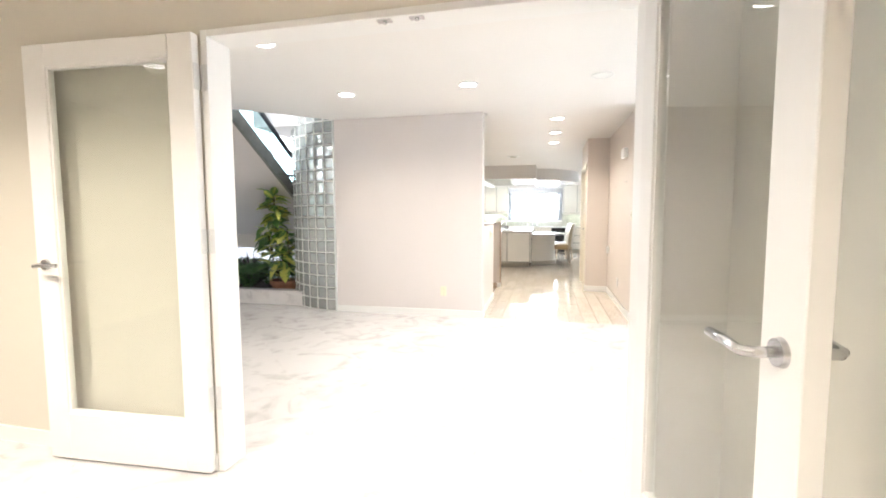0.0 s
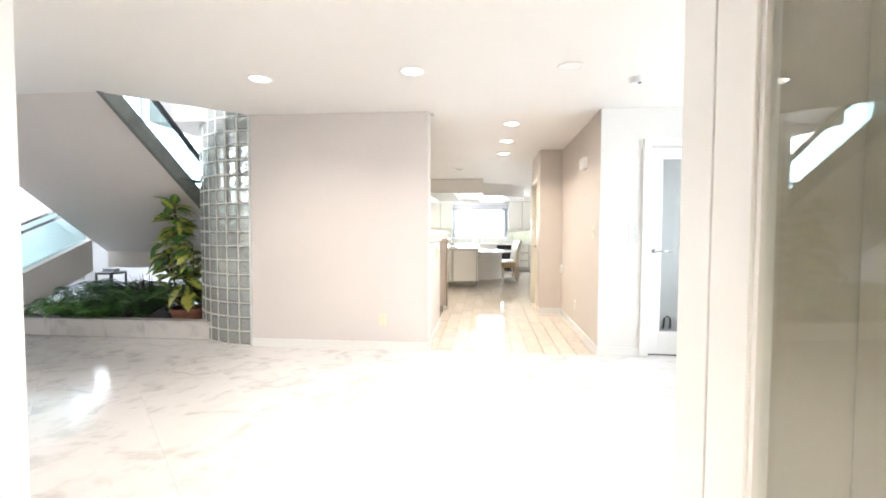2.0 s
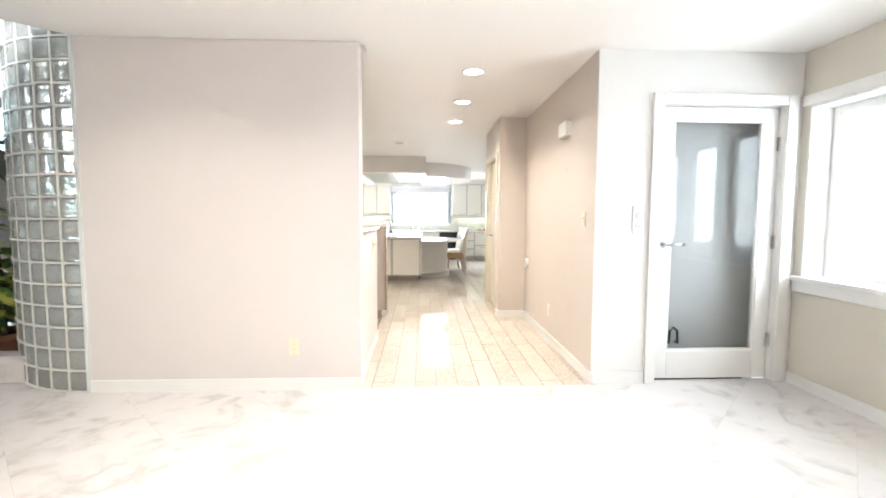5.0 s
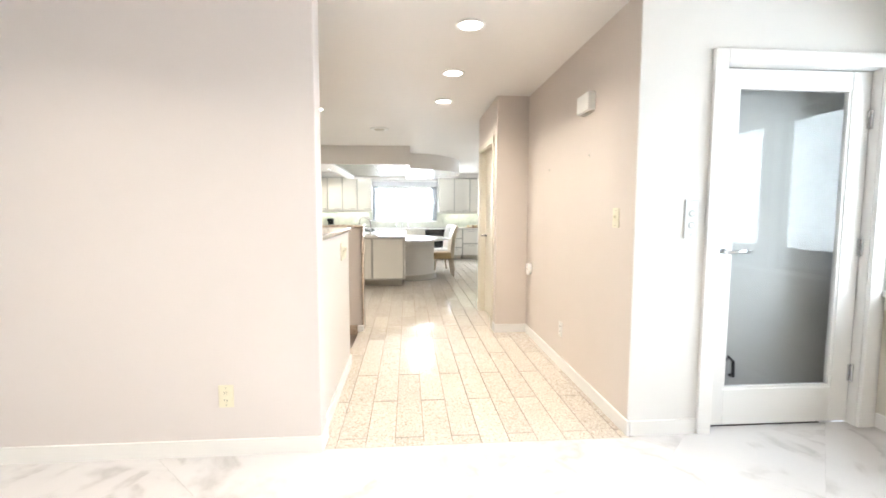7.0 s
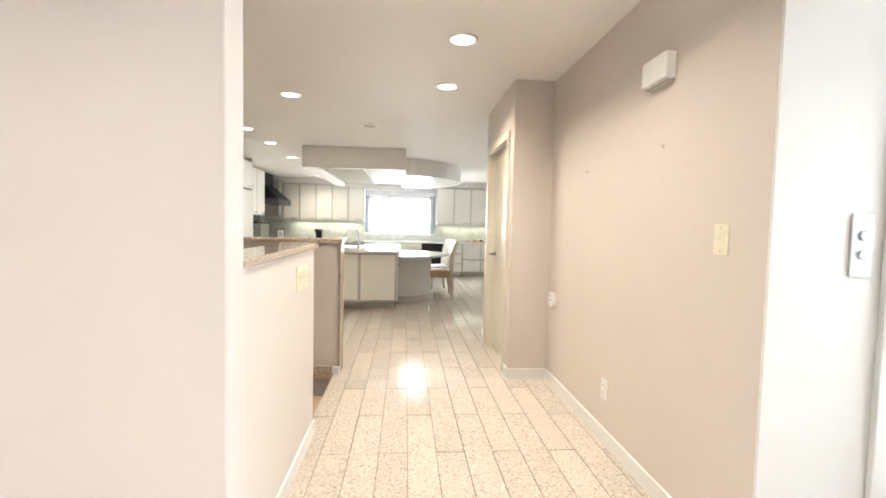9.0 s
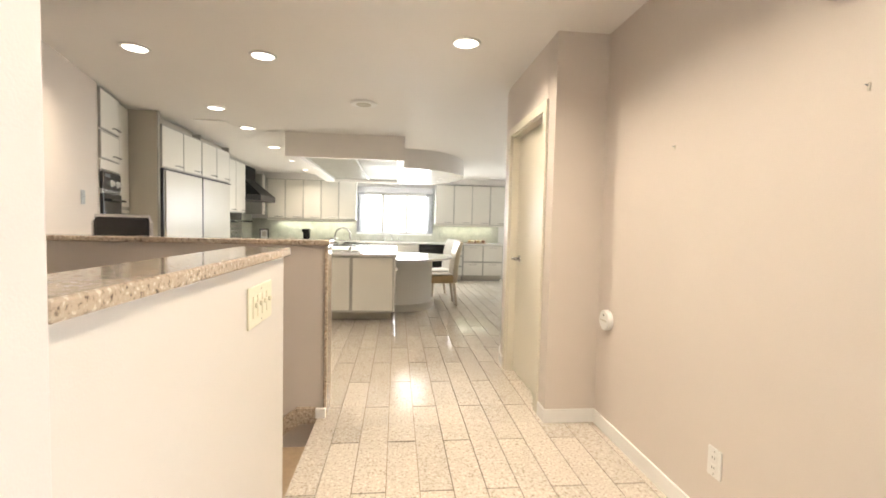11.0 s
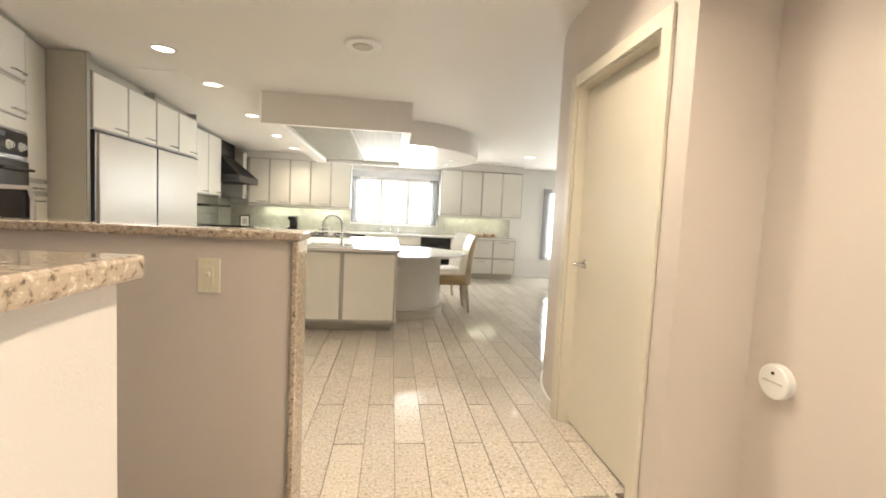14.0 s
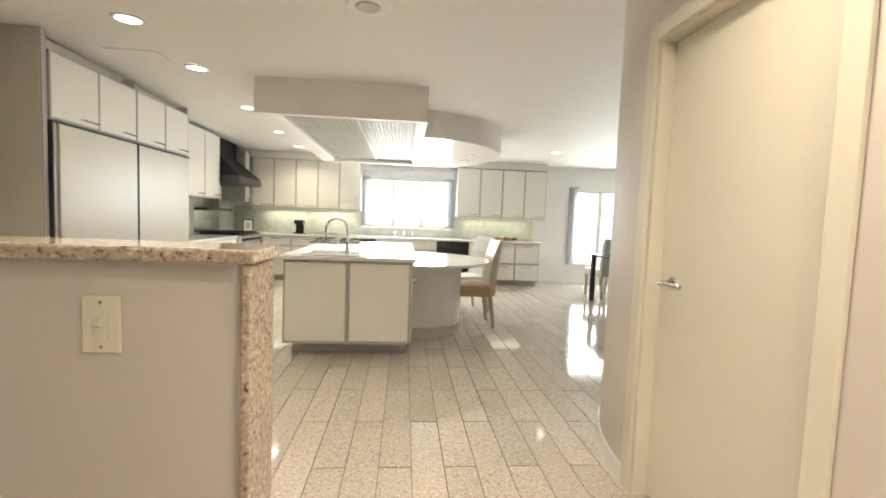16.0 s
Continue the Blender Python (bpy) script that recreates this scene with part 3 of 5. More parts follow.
# ---- plates and small wall fittings ----
def wall_plate(name, at, rz, w, h, label, category, toggles=1, mat=None, sockets=False):
    """A plate on a wall, its face along local -y."""
    t = thing(name, at, label, category, rz=rz)
    mat = mat or M_IVORY
    boxpart("plate", -w / 2, w / 2, -0.007, 0, -h / 2, h / 2, mat, t, 0.0025)
    for i in range(toggles):
        x = (i - (toggles - 1) / 2) * 0.046
        if sockets:
            for z in (0.02, -0.02):
                bm = bmesh.new()
                box(bm, x - 0.017, x + 0.017, -0.010, -0.007, z - 0.014, z + 0.014)
                bevel(bm, 0.0014, 1)
                s = part("socket", bm, mat, t)
                for d in (-0.006, 0.006):
                    boxpart("slot", x + d - 0.001, x + d + 0.001, -0.0108, -0.0101, z - 0.004, z + 0.006, M_BLACK, s)
        else:
            r = boxpart("rocker_frame", x - 0.017, x + 0.017, -0.010, -0.007, -0.034, 0.034, mat, t, 0.001)
            bm = bmesh.new()
            box(bm, x - 0.007, x + 0.007, -0.02, -0.010, -0.002, 0.014)
            bevel(bm, 0.002, 1)
            part("toggle", bm, mat, r)
    for z in (h / 2 - 0.014, -h / 2 + 0.014):
        bm = bmesh.new()
        rod(bm, (0, -0.007, z), (0, -0.0085, z), 0.003, 8)
        part("screw", bm, M_CHROME, t)
    return t


wall_plate("outlet", (-1.20, 5.78, 0.315), 0, 0.075, 0.118, "ivory wall outlet near the skirting board", "outlet", 1, None, True)
wall_plate("light_switch", (0.978, 6.045, 1.23), -90, 0.075, 0.118, "ivory light switch on the hall wall", "switch")
wall_plate("outlet", (0.978, 6.95, 0.315), -90, 0.075, 0.118, "white blank outlet low on hall wall", "outlet", 1, M_WALLW, True)
wall_plate("light_switch", (-1.048, 8.20, 0.955), 0, 0.078, 0.125, "ivory light switch on rose half wall", "switch")
wall_plate("light_switch", (-0.745, 6.812, 0.975), 90, 0.24, 0.126, "ivory four-gang switch plate on half wall", "switch", 4)
wall_plate("light_switch", (*slant(1.05, 0)[:2], 1.40), 90 + 14.5, 0.075, 0.118, "steel light switch on slanting wall", "switch", 1, M_PEWTER)

chime = thing("door_chime", (0.978, 6.49, 2.0), "white plastic door chime box on wall", "chime", rz=-90)
boxpart("chime_cover", -0.10, 0.10, -0.055, 0, -0.06, 0.06, M_PLASTIC, chime, 0.008)
boxpart("chime_base", -0.085, 0.085, -0.03, -0.004, -0.068, -0.0605, M_GREY, chime)
alarm = thing("wall_detector", (0.978, 7.885, 0.69), "round white plug-in detector on hall wall", "detector", rz=-90)
bm = bmesh.new()
rod(bm, (0, 0, 0), (0, -0.035, 0), 0.062, 28)
bevel(bm, 0.008, 2)
part("detector_body", bm, M_PLASTIC, alarm)
bm = bmesh.new()
rod(bm, (0.0, -0.035, 0.03), (0.0, -0.038, 0.03), 0.006, 10)
part("detector_button", bm, M_BLACK, alarm)
boxpart("detector_slot", -0.04, 0.04, -0.0375, -0.035, -0.004, 0.002, M_GREY, alarm)
for y, z in ((7.318, 1.63), (6.46, 1.65)):
    nail = thing("nail", (0.978, y, z), "small grey nail stuck in the hall wall", "nail")
    bm = bmesh.new()
    rod(bm, (0, 0, 0), (-0.016, 0, 0.003), 0.0018, 6)
    part("nail_shank", bm, M_PEWTER, nail)
    bm = bmesh.new()
    box(bm, -0.005, -0.001, -0.003, 0.003, -0.014, 0.008)
    part("nail_plate", bm, M_GREY, nail)

smoke = thing("smoke_detector", (1.03, 4.955, CE), "white round smoke detector on foyer ceiling", "detector")
bm = bmesh.new()
rod(bm, (0, 0, 0), (0, 0, -0.045), 0.065, 28, 0.05)
part("detector_body", bm, M_PLASTIC, smoke)
bm = bmesh.new()
rod(bm, (0.01, -0.03, -0.045), (0.01, -0.03, -0.05), 0.014, 12)
part("detector_grille", bm, M_DARK, smoke)


# ---- ceiling lights ----
def make_can(lit=True):
    label = "round white recessed downlight, lit, in ceiling" if lit else "round white recessed downlight, switched off, in ceiling"
    t = thing("ceiling_light", (0, 0, 0), label, "downlight", "recessed downlights")
    bm = bmesh.new()
    n = 28
    ring = []
    for r, z in ((0.098, 0.0), (0.096, -0.008), (0.078, -0.010), (0.074, 0.0)):
        ring.append([bm.verts.new((r * math.cos(2 * math.pi * k / n), r * math.sin(2 * math.pi * k / n), z)) for k in range(n)])
    for a, b in zip(ring, ring[1:]):
        for k in range(n):
            bm.faces.new((a[k], b[k], b[(k + 1) % n], a[(k + 1) % n]))
    part("trim_ring", bm, M_TRIM, t, smooth=True)
    bm = bmesh.new()
    rod(bm, (0, 0, -0.006), (0, 0, -0.001), 0.0735, 28)
    part("lamp", bm, M_LIT if lit else M_PLASTIC, t, "bright warm lamp face" if lit else "dull lamp face")
    return t


can0 = make_can()
can0.matrix_basis = pose(-1.91, 3.34, CE)
can_lamp(-1.91, 3.34, CE, 10)
for x, y, w in ((-0.685, 3.28, 10), (-1.935, 4.71, 10), (-0.703, 4.65, 10), (0.465, 3.29, 10), (0.135, 6.36, 14), (0.128, 7.33, 14), (0.122, 8.30, 14),
                (-1.30, 8.764, 10), (-1.55, 0.9, 34), (-0.3, -0.4, 36), (-2.9, 0.9, 33),
                (-2.235, 10.34, 2.2), (-2.20, 11.22, 1.4), (-2.20, 12.47, 1.5), (-2.20, 13.74, 5.5), (-2.20, 14.86, 9), (1.97, 14.2, 2.5), (-2.172, 8.763, 11)):
    copy_thing(can0, pose(x, y, ceil_z(y), 1.5 if y > 9.6 else 0))
    can_lamp(x, y, ceil_z(y), w)

make_can(False).matrix_basis = pose(0.465, 4.655, CE)
spk = thing("ceiling_speaker", (-0.66, 9.91, ceil_z(9.91)), "white round ceiling speaker with dull centre", "speaker")
bm = bmesh.new()
rod(bm, (0, 0, 0), (0, 0, -0.012), 0.135, 36, 0.125)
part("speaker_ring", bm, M_PLASTIC, spk)
bm = bmesh.new()
rod(bm, (0, 0, -0.012), (0, 0, -0.02), 0.075, 30, 0.065)
part("speaker_cone", bm, M_GREY, spk)
hatch = thing("attic_hatch", (-2.55, 11.05, ceil_z(11.05)), "faint painted patch panel in kitchen ceiling", "hatch")
boxpart("hatch_panel", -0.2, 0.2, -0.16, 0.16, -0.003, 0.004, M_CEIL, hatch, 0.001)

# ---- half walls and stairs down ----
hw1 = structure("half_wall_hall", [(-0.89, -0.745, 5.924, 7.12, -0.9, 1.105)], M_PARAPET, "pale rose half wall along the stairs down")
cap = boxpart("cap", -0.915, -0.722, 5.922, 7.145, 1.106, 1.138, M_GRANITE2, hw1, 0.006, "speckled granite cap")
hw2 = structure("half_wall_kitchen", [(-2.66, -0.758, 8.20, 8.345, -0.9, 1.093)], M_WALL, "rose half wall between stairs and kitchen")
boxpart("cap", -2.66, -0.724, 8.17, 8.37, 1.094, 1.126, M_GRANITE2, hw2, 0.007, "speckled granite cap")
boxpart("end_trim", -0.757, -0.734, 8.178, 8.352, 0.0, 1.093, M_GRANITE2, hw2, 0.006, "granite strip down the end")
boxpart("foot_block", -0.80, -0.737, 8.15, 8.177, 0.0, 0.062, M_TRIM, hw2, 0.004)
bm = bmesh.new()
vs = [bm.verts.new(p) for p in ((-0.80, 8.165, 0.06), (-0.92, 8.165, 0.06), (-2.6, 8.165, -1.12), (-2.6, 8.165, -1.24), (-0.90, 8.165, -0.04), (-0.80, 8.165, -0.04))]
ws = [bm.verts.new((v.co.x, 8.199, v.co.z)) for v in vs]
bm.faces.new(vs[::-1])
bm.faces.new(ws)
for i in range(6):
    bm.faces.new((vs[i], vs[(i + 1) % 6], ws[(i + 1) % 6], ws[i]))
part("skirt", bm, M_GRANITE2, hw2, "granite skirt falling with the stairs")
stair_dn = thing("stairs_down", (0, 0, 0), kind="structure", label="tan steps going down beside half wall")
for i in range(6):
    boxpart("step", -0.81 - 0.28 * (i + 1), -0.79 - 0.28 * i, 6.9, 8.16, -0.18 * (i + 1) - 0.18, -0.18 * (i + 1), M_TREAD, stair_dn, 0.008)
structure("stairwell_lining", [(-2.66, -2.60, 5.95, 8.17, -1.4, 2.43), (-2.6, -0.91, 5.95, 8.17, -1.46, -1.4), (-2.6, -0.905, 5.926, 5.95, -1.4, 1.08)], M_WALL, "rose lining of the stairwell")

# ---- stair hall: glass-block curve, stairs, planter ----
ORIGIN = FOYER
GX, GY, GR = -2.62, 6.99, 1.07
PITCH_A, ROWS_N, ROW_H = (math.pi / 2) / 11, 19, 0.1525
gb = thing("glass_block_wall", (0, 0, 0), kind="structure", label="curved wall of clear wavy glass blocks")


def ringpt(a, r):
    return (GX - r * math.sin(a), GY - r * math.cos(a))


bm = bmesh.new()
for k in range(ROWS_N + 1):
    z = k * ROW_H
    for i in range(22):
        a0, a1 = PITCH_A * i / 2, PITCH_A * (i + 1) / 2
        prism(bm, [ringpt(a0, GR - 0.004), ringpt(a1, GR - 0.004), ringpt(a1, GR - 0.076), ringpt(a0, GR - 0.076)], max(0, z - 0.006), z + 0.006)
for i in range(12):
    a0, a1 = PITCH_A * i - 0.006, PITCH_A * i + 0.006
    prism(bm, [ringpt(a0, GR - 0.005), ringpt(a1, GR - 0.005), ringpt(a1, GR - 0.075), ringpt(a0, GR - 0.075)], 0, ROWS_N * ROW_H)
part("mortar", bm, M_MORTAR, gb, "pale mortar joints")
mb, tb, bb = tree("glass_block")
bb.inputs["Base Color"].default_value = (0.70, 0.72, 0.68, 1)
bb.inputs["Transmission Weight"].default_value = 0.6
bb.inputs["Roughness"].default_value = 0.12
bb.inputs["IOR"].default_value = 1.35
tcb = tb.nodes.new("ShaderNodeTexCoord")
oib = tb.nodes.new("ShaderNodeObjectInfo")
ofb = tb.nodes.new("ShaderNodeVectorMath")
ofb.operation = "MULTIPLY_ADD"
ofb.inputs[1].default_value = (9, 5, 7)
tb.links.new(oib.outputs["Random"], ofb.inputs[0])
tb.links.new(tcb.outputs["Object"], ofb.inputs[2])
wvb = tb.nodes.new("ShaderNodeTexNoise")
wvb.inputs["Scale"].default_value = 16
tb.links.new(ofb.outputs[0], wvb.inputs["Vector"])
bpb = tb.nodes.new("ShaderNodeBump")
bpb.inputs["Strength"].default_value, bpb.inputs["Distance"].default_value = 0.9, 0.02
tb.links.new(wvb.outputs["Fac"], bpb.inputs["Height"])
tb.links.new(bpb.outputs[0], bb.inputs["Normal"])
bm = bmesh.new()
bw = GR * PITCH_A * 0.5 - 0.007
box(bm, -bw, bw, -0.034, 0.034, -ROW_H / 2 + 0.007, ROW_H / 2 - 0.007)
bevel(bm, 0.018, 2)
block_me = mesh_of("glass_block", bm, mb)
for k in range(ROWS_N):
    for i in range(11):
        a = PITCH_A * (i + 0.5)
        o = new("glass_block", block_me)
        o.parent = gb
        p = ringpt(a, GR - 0.04)
        o.matrix_basis = pose(p[0], p[1], (k + 0.5) * ROW_H, 0, 0, -math.degrees(a))
boxpart("end_strip", -2.635, -2.612, 5.912, 5.929, 0, CE, M_PLATE, gb, 0.002, "grey metal strip at the wall")
structure("stair_core", [(-3.45, -2.66, 7.9, 7.96, 0, 4.0), (-2.66, -2.62, 7.0, 7.96, CE, 4.0)], M_WALLW, "white wall behind the glass blocks")

SL = 0.69


def soffit_z(y):
    return CE - SL * (y - 5.06)


def sloped(bm, x0, x1, y0, y1, za, zb, h):
    """A bar from (y0, za) to (y1, zb), h high, between x0 and x1."""
    vs = [bm.verts.new((x, y, z)) for x in (x0, x1) for y, z in ((y0, za), (y1, zb), (y1, zb + h), (y0, za + h))]
    for f in ((0, 1, 2, 3), (7, 6, 5, 4), (0, 4, 5, 1), (1, 5, 6, 2), (2, 6, 7, 3), (3, 7, 4, 0)):
        bm.faces.new([vs[i] for i in f])


stairs = thing("staircase", (0, 0, 0), kind="structure", label="staircase with smooth rose soffit and grey stringer")
bm = bmesh.new()
sloped(bm, -5.5, -3.535, 5.05, 7.25, soffit_z(5.05), soffit_z(7.25), 0.16)
part("soffit", bm, M_WALLF, stairs, "smooth plastered underside")
bm = bmesh.new()
sloped(bm, -3.53, -3.49, 5.0, 7.45, soffit_z(5.0) - 0.01, soffit_z(7.45) - 0.01, 0.20)
part("stringer", bm, M_STRINGER, stairs, "mottled grey metal stringer")
for i in range(9):
    y = 7.20 - 0.245 * i
    boxpart("step", -5.45, -4.2, y - 0.26, y, soffit_z(y) + 0.21, soffit_z(y) + 0.34, M_TREAD, stairs, 0.006)
boxpart("landing", -5.5, -3.535, 7.26, 8.45, 0.70, 0.96, M_WALLF, stairs)
bm = bmesh.new()
sloped(bm, -5.66, -5.50, 4.6, 7.02, 0.105 - 0.42, 1.10 - 0.43, 0.43)
part("parapet", bm, M_WALLF, stairs, "rose plastered parapet of lower flight")

bal = thing("glass_balustrade", (0, 0, 0), "blue-tinted glass stair balustrade with dark handrail", "balustrade", "stair balustrades")
for y0, y1 in ((5.0, 5.78), (5.80, 6.55), (6.57, 7.3)):
    bm = bmesh.new()
    sloped(bm, -3.516, -3.504, y0, y1, soffit_z(y0) + 0.14, soffit_z(y1) + 0.14, 0.46)
    part("glass_panel", bm, M_GLASSB, bal).visible_shadow = False
bm = bmesh.new()
sloped(bm, -3.535, -3.485, 5.0, 7.0, soffit_z(5.0) + 0.54, soffit_z(7.0) + 0.54, 0.055)
bevel(bm, 0.01, 2)
part("handrail", bm, M_DARK, bal, "dark metal handrail")
boxpart("level_rail", -3.53, -3.49, 6.03, 7.6, 1.785, 1.815, M_DARK, bal, 0.004)
bal2 = thing("glass_balustrade", (0, 0, 0), "pale glass balustrade with two steel rails, lower flight", "balustrade", "stair balustrades")
bm = bmesh.new()
sloped(bm, -5.586, -5.574, 4.6, 7.0, 0.10, 1.09, 0.55)
part("glass_panel", bm, M_GLASSB, bal2).visible_shadow = False
for dz in (0.44, 0.54):
    bm = bmesh.new()
    sloped(bm, -5.60, -5.56, 4.6, 7.0, 0.10 + dz, 1.09 + dz, 0.03)
    part("rail", bm, M_CHROME, bal2)

planter = thing("planter", (0, 0, 0), "low white marble planter box under the stairs", "planter")
boxpart("front_slab", -7.2, -3.19, 6.12, 6.20, 0, 0.185, M_MARBLE2, planter, 0.004)
boxpart("coping", -7.2, -3.185, 6.105, 6.26, 0.186, 0.206, M_MARBLE2, planter, 0.005)
boxpart("back_slab", -7.2, -3.5, 7.10, 7.16, -0.2, 0.20, M_MARBLE2, planter, 0.004)
boxpart("soil", -7.2, -3.45, 6.205, 7.09, -0.2, 0.165, M_SOIL, planter)

random.seed(4)


def leaf_mesh(name, length, width, mat, fold=0.25, droop=0.35, n=6):
    bm = bmesh.new()
    rows = []
    for i in range(n + 1):
        t = i / n
        w = width * math.sin(math.pi * min(1, t * 0.93 + 0.07) ** 0.8) * 0.5
        y = length * t
        z = -droop * length * t * t
        rows.append([bm.verts.new((-w, y, z + fold * w)), bm.verts.new((0, y, z)), bm.verts.new((w, y, z + fold * w))])
    for a, b in zip(rows, rows[1:]):
        bm.faces.new((a[0], a[1], b[1], b[0]))
        bm.faces.new((a[1], a[2], b[2], b[1]))
    bmesh.ops.remove_doubles(bm, verts=bm.verts[:], dist=0.0004)
    return mesh_of(name, bm, mat, True)


def leaf_mat(name, green, yellow, amount):
    m, t, b = tree(name)
    b.inputs["Roughness"].default_value = 0.38
    tc = t.nodes.new("ShaderNodeTexCoord")
    oi = t.nodes.new("ShaderNodeObjectInfo")
    sep = t.nodes.new("ShaderNodeSeparateXYZ")
    t.links.new(tc.outputs["Object"], sep.inputs[0])
    ab = t.nodes.new("ShaderNodeMath")
    ab.operation = "ABSOLUTE"
    t.links.new(sep.outputs[0], ab.inputs[0])
    n = t.nodes.new("ShaderNodeTexNoise")
    n.inputs["Scale"].default_value = 24
    t.links.new(tc.outputs["Object"], n.inputs["Vector"])
    ma = t.nodes.new("ShaderNodeMath")
    ma.operation = "MULTIPLY_ADD"
    ma.inputs[1].default_value = 9.0
    t.links.new(ab.outputs[0], ma.inputs[0])
    t.links.new(n.outputs["Fac"], ma.inputs[2])
    ad = t.nodes.new("ShaderNodeMath")
    ad.operation = "ADD"
    t.links.new(ma.outputs[0], ad.inputs[0])
    mr = t.nodes.new("ShaderNodeMapRange")
    mr.inputs[3].default_value, mr.inputs[4].default_value = -0.35, 0.45
    t.links.new(oi.outputs["Random"], mr.inputs[0])
    t.links.new(mr.outputs[0], ad.inputs[1])
    r = t.nodes.new("ShaderNodeValToRGB")
    r.color_ramp.elements[0].position, r.color_ramp.elements[0].color = amount, (*yellow, 1)
    r.color_ramp.elements[1].position, r.color_ramp.elements[1].color = amount + 0.22, (*green, 1)
    t.links.new(ad.outputs[0], r.inputs[0])
    t.links.new(r.outputs[0], b.inputs["Base Color"])
    return m


M_LEAF = leaf_mat("croton_leaf", (0.085, 0.19, 0.04), (0.52, 0.53, 0.12), 0.54)
M_FERN = leaf_mat("fern_green", (0.045, 0.12, 0.025), (0.13, 0.25, 0.045), 0.35)
M_FERNY = leaf_mat("fern_bright", (0.08, 0.21, 0.03), (0.22, 0.34, 0.07), 0.35)

shrub = thing("potted_croton", (-3.72, 6.48, 0.10), "tall croton with yellow-green leaves in terracotta pot", "plant")
bm = bmesh.new()
rings = []
for r, z in ((0.15, 0.0), (0.20, 0.15), (0.215, 0.155), (0.215, 0.20), (0.195, 0.20), (0.185, 0.16)):
    rings.append([bm.verts.new((r * math.cos(2 * math.pi * k / 28), r * math.sin(2 * math.pi * k / 28), z)) for k in range(28)])
for a, b in zip(rings, rings[1:]):
    for k in range(28):
        bm.faces.new((a[k], a[(k + 1) % 28], b[(k + 1) % 28], b[k]))
bm.faces.new(rings[0][::-1])
bm.faces.new(rings[-1])
part("pot", bm, M_POT, shrub, "worn terracotta pot")
bm = bmesh.new()
tube(bm, [(0, 0, 0.1), (0.01, -0.06, 0.5), (0.0, -0.15, 0.9), (0.02, -0.23, 1.2), (0.03, -0.28, 1.5)], 0.014, 8)
tube(bm, [(0.03, 0.02, 0.1), (0.10, -0.04, 0.5), (0.13, -0.12, 0.95)], 0.010, 8)
tube(bm, [(-0.03, -0.02, 0.1), (-0.12, -0.08, 0.45), (-0.15, -0.15, 0.85)], 0.010, 8)
part("stem", bm, M_STEM, shrub)
leaves = [leaf_mesh("leaf", L, W, M_LEAF, f, d) for L, W, f, d in ((0.27, 0.15, 0.2, 0.3), (0.24, 0.145, 0.12, 0.2), (0.29, 0.155, 0.25, 0.45), (0.19, 0.12, 0.12, 0.15))]
for i in range(162):
    tier = i // 9
    h = 0.30 + 1.09 * (tier / 17) + random.uniform(-0.03, 0.05)
    sx = 0.02 if h > 1.0 or i % 3 == 0 else (0.13 if tier % 2 else -0.14)
    sy = -0.19 * h
    ang = i * 137.5 + random.uniform(-25, 25)
    o = new("leaf", leaves[i % 4])
    o.parent = shrub
    tilt = random.uniform(-35, 35) + (14 if h > 1.3 else 0)
    o.matrix_basis = Matrix.Translation((sx, sy, h)) @ pose(0, 0, 0, 0, 0, ang) @ pose(0, 0.03, 0, tilt, random.uniform(-30, 30), 0) @ Matrix.Scale(1.05 - 0.22 * h, 4)


def make_fern(mat, n, length, rise, label):
    t = thing("fern", (0, 0, 0), label, "plant", "ferns in the planter")
    bm = bmesh.new()
    for i in range(n):
        a = 2 * math.pi * i / n + random.uniform(-0.3, 0.3)
        L = length * random.uniform(0.7, 1.1)
        up = rise * random.uniform(0.6, 1.2)
        d, s = Vector((math.cos(a), math.sin(a), 0)), Vector((-math.sin(a), math.cos(a), 0))
        prev = None
        m = 15
        for k in range(1, m + 1):
            u = k / m
            p = d * L * u + Vector((0, 0, up * math.sin(u * 2.4)))
            wl = 0.10 * math.sin(math.pi * (0.12 + 0.85 * u)) * length / 0.45
            tip = d * 0.034
            for q in (-1, 1):
                v = [bm.verts.new(p), bm.verts.new(p + s * q * wl * 0.5 + tip * 0.2 + Vector((0, 0, 0.004))), bm.verts.new(p + s * q * wl + tip + Vector((0, 0, -0.016))), bm.verts.new(p + s * q * wl * 0.5 + tip * 1.1)]
                bm.faces.new(v)
    part("fronds", bm, mat, t)
    bm = bmesh.new()
    rod(bm, (0, 0, -0.04), (0, 0, 0.03), 0.03, 10, 0.015)
    part("crown", bm, M_STEM, t)
    return t


f1 = make_fern(M_FERN, 22, 0.48, 0.34, "dark green arching fern growing in planter")
f1.matrix_basis = put(-4.30, 6.42, 0.17)
f2 = make_fern(M_FERNY, 20, 0.50, 0.20, "bright green low fern spilling over planter")
f2.matrix_basis = put(-5.05, 6.22, 0.20)
for x, y, rz, src in ((-4.62, 6.62, 40, f1), (-4.15, 6.75, 90, f1), (-4.55, 6.34, 150, f1), (-4.72, 6.27, 20, f2), (-5.5, 6.50, 70, f2), (-5.9, 6.45, 120, f2), (-4.95, 6.75, 200, f1), (-6.4, 6.5, 10, f2), (-3.62, 6.75, 300, f1), (-5.35, 6.72, 15, f1)):
    copy_thing(src, put(x, y, 0.17, 0, 0, rz))
spiky = thing("dracaena", (-4.36, 6.62, 0.17), "dark red spiky dracaena rising behind ferns", "plant")
M_RED = leaf_mat("dracaena_leaf", (0.035, 0.02, 0.018), (0.10, 0.05, 0.04), 0.3)
bm = bmesh.new()
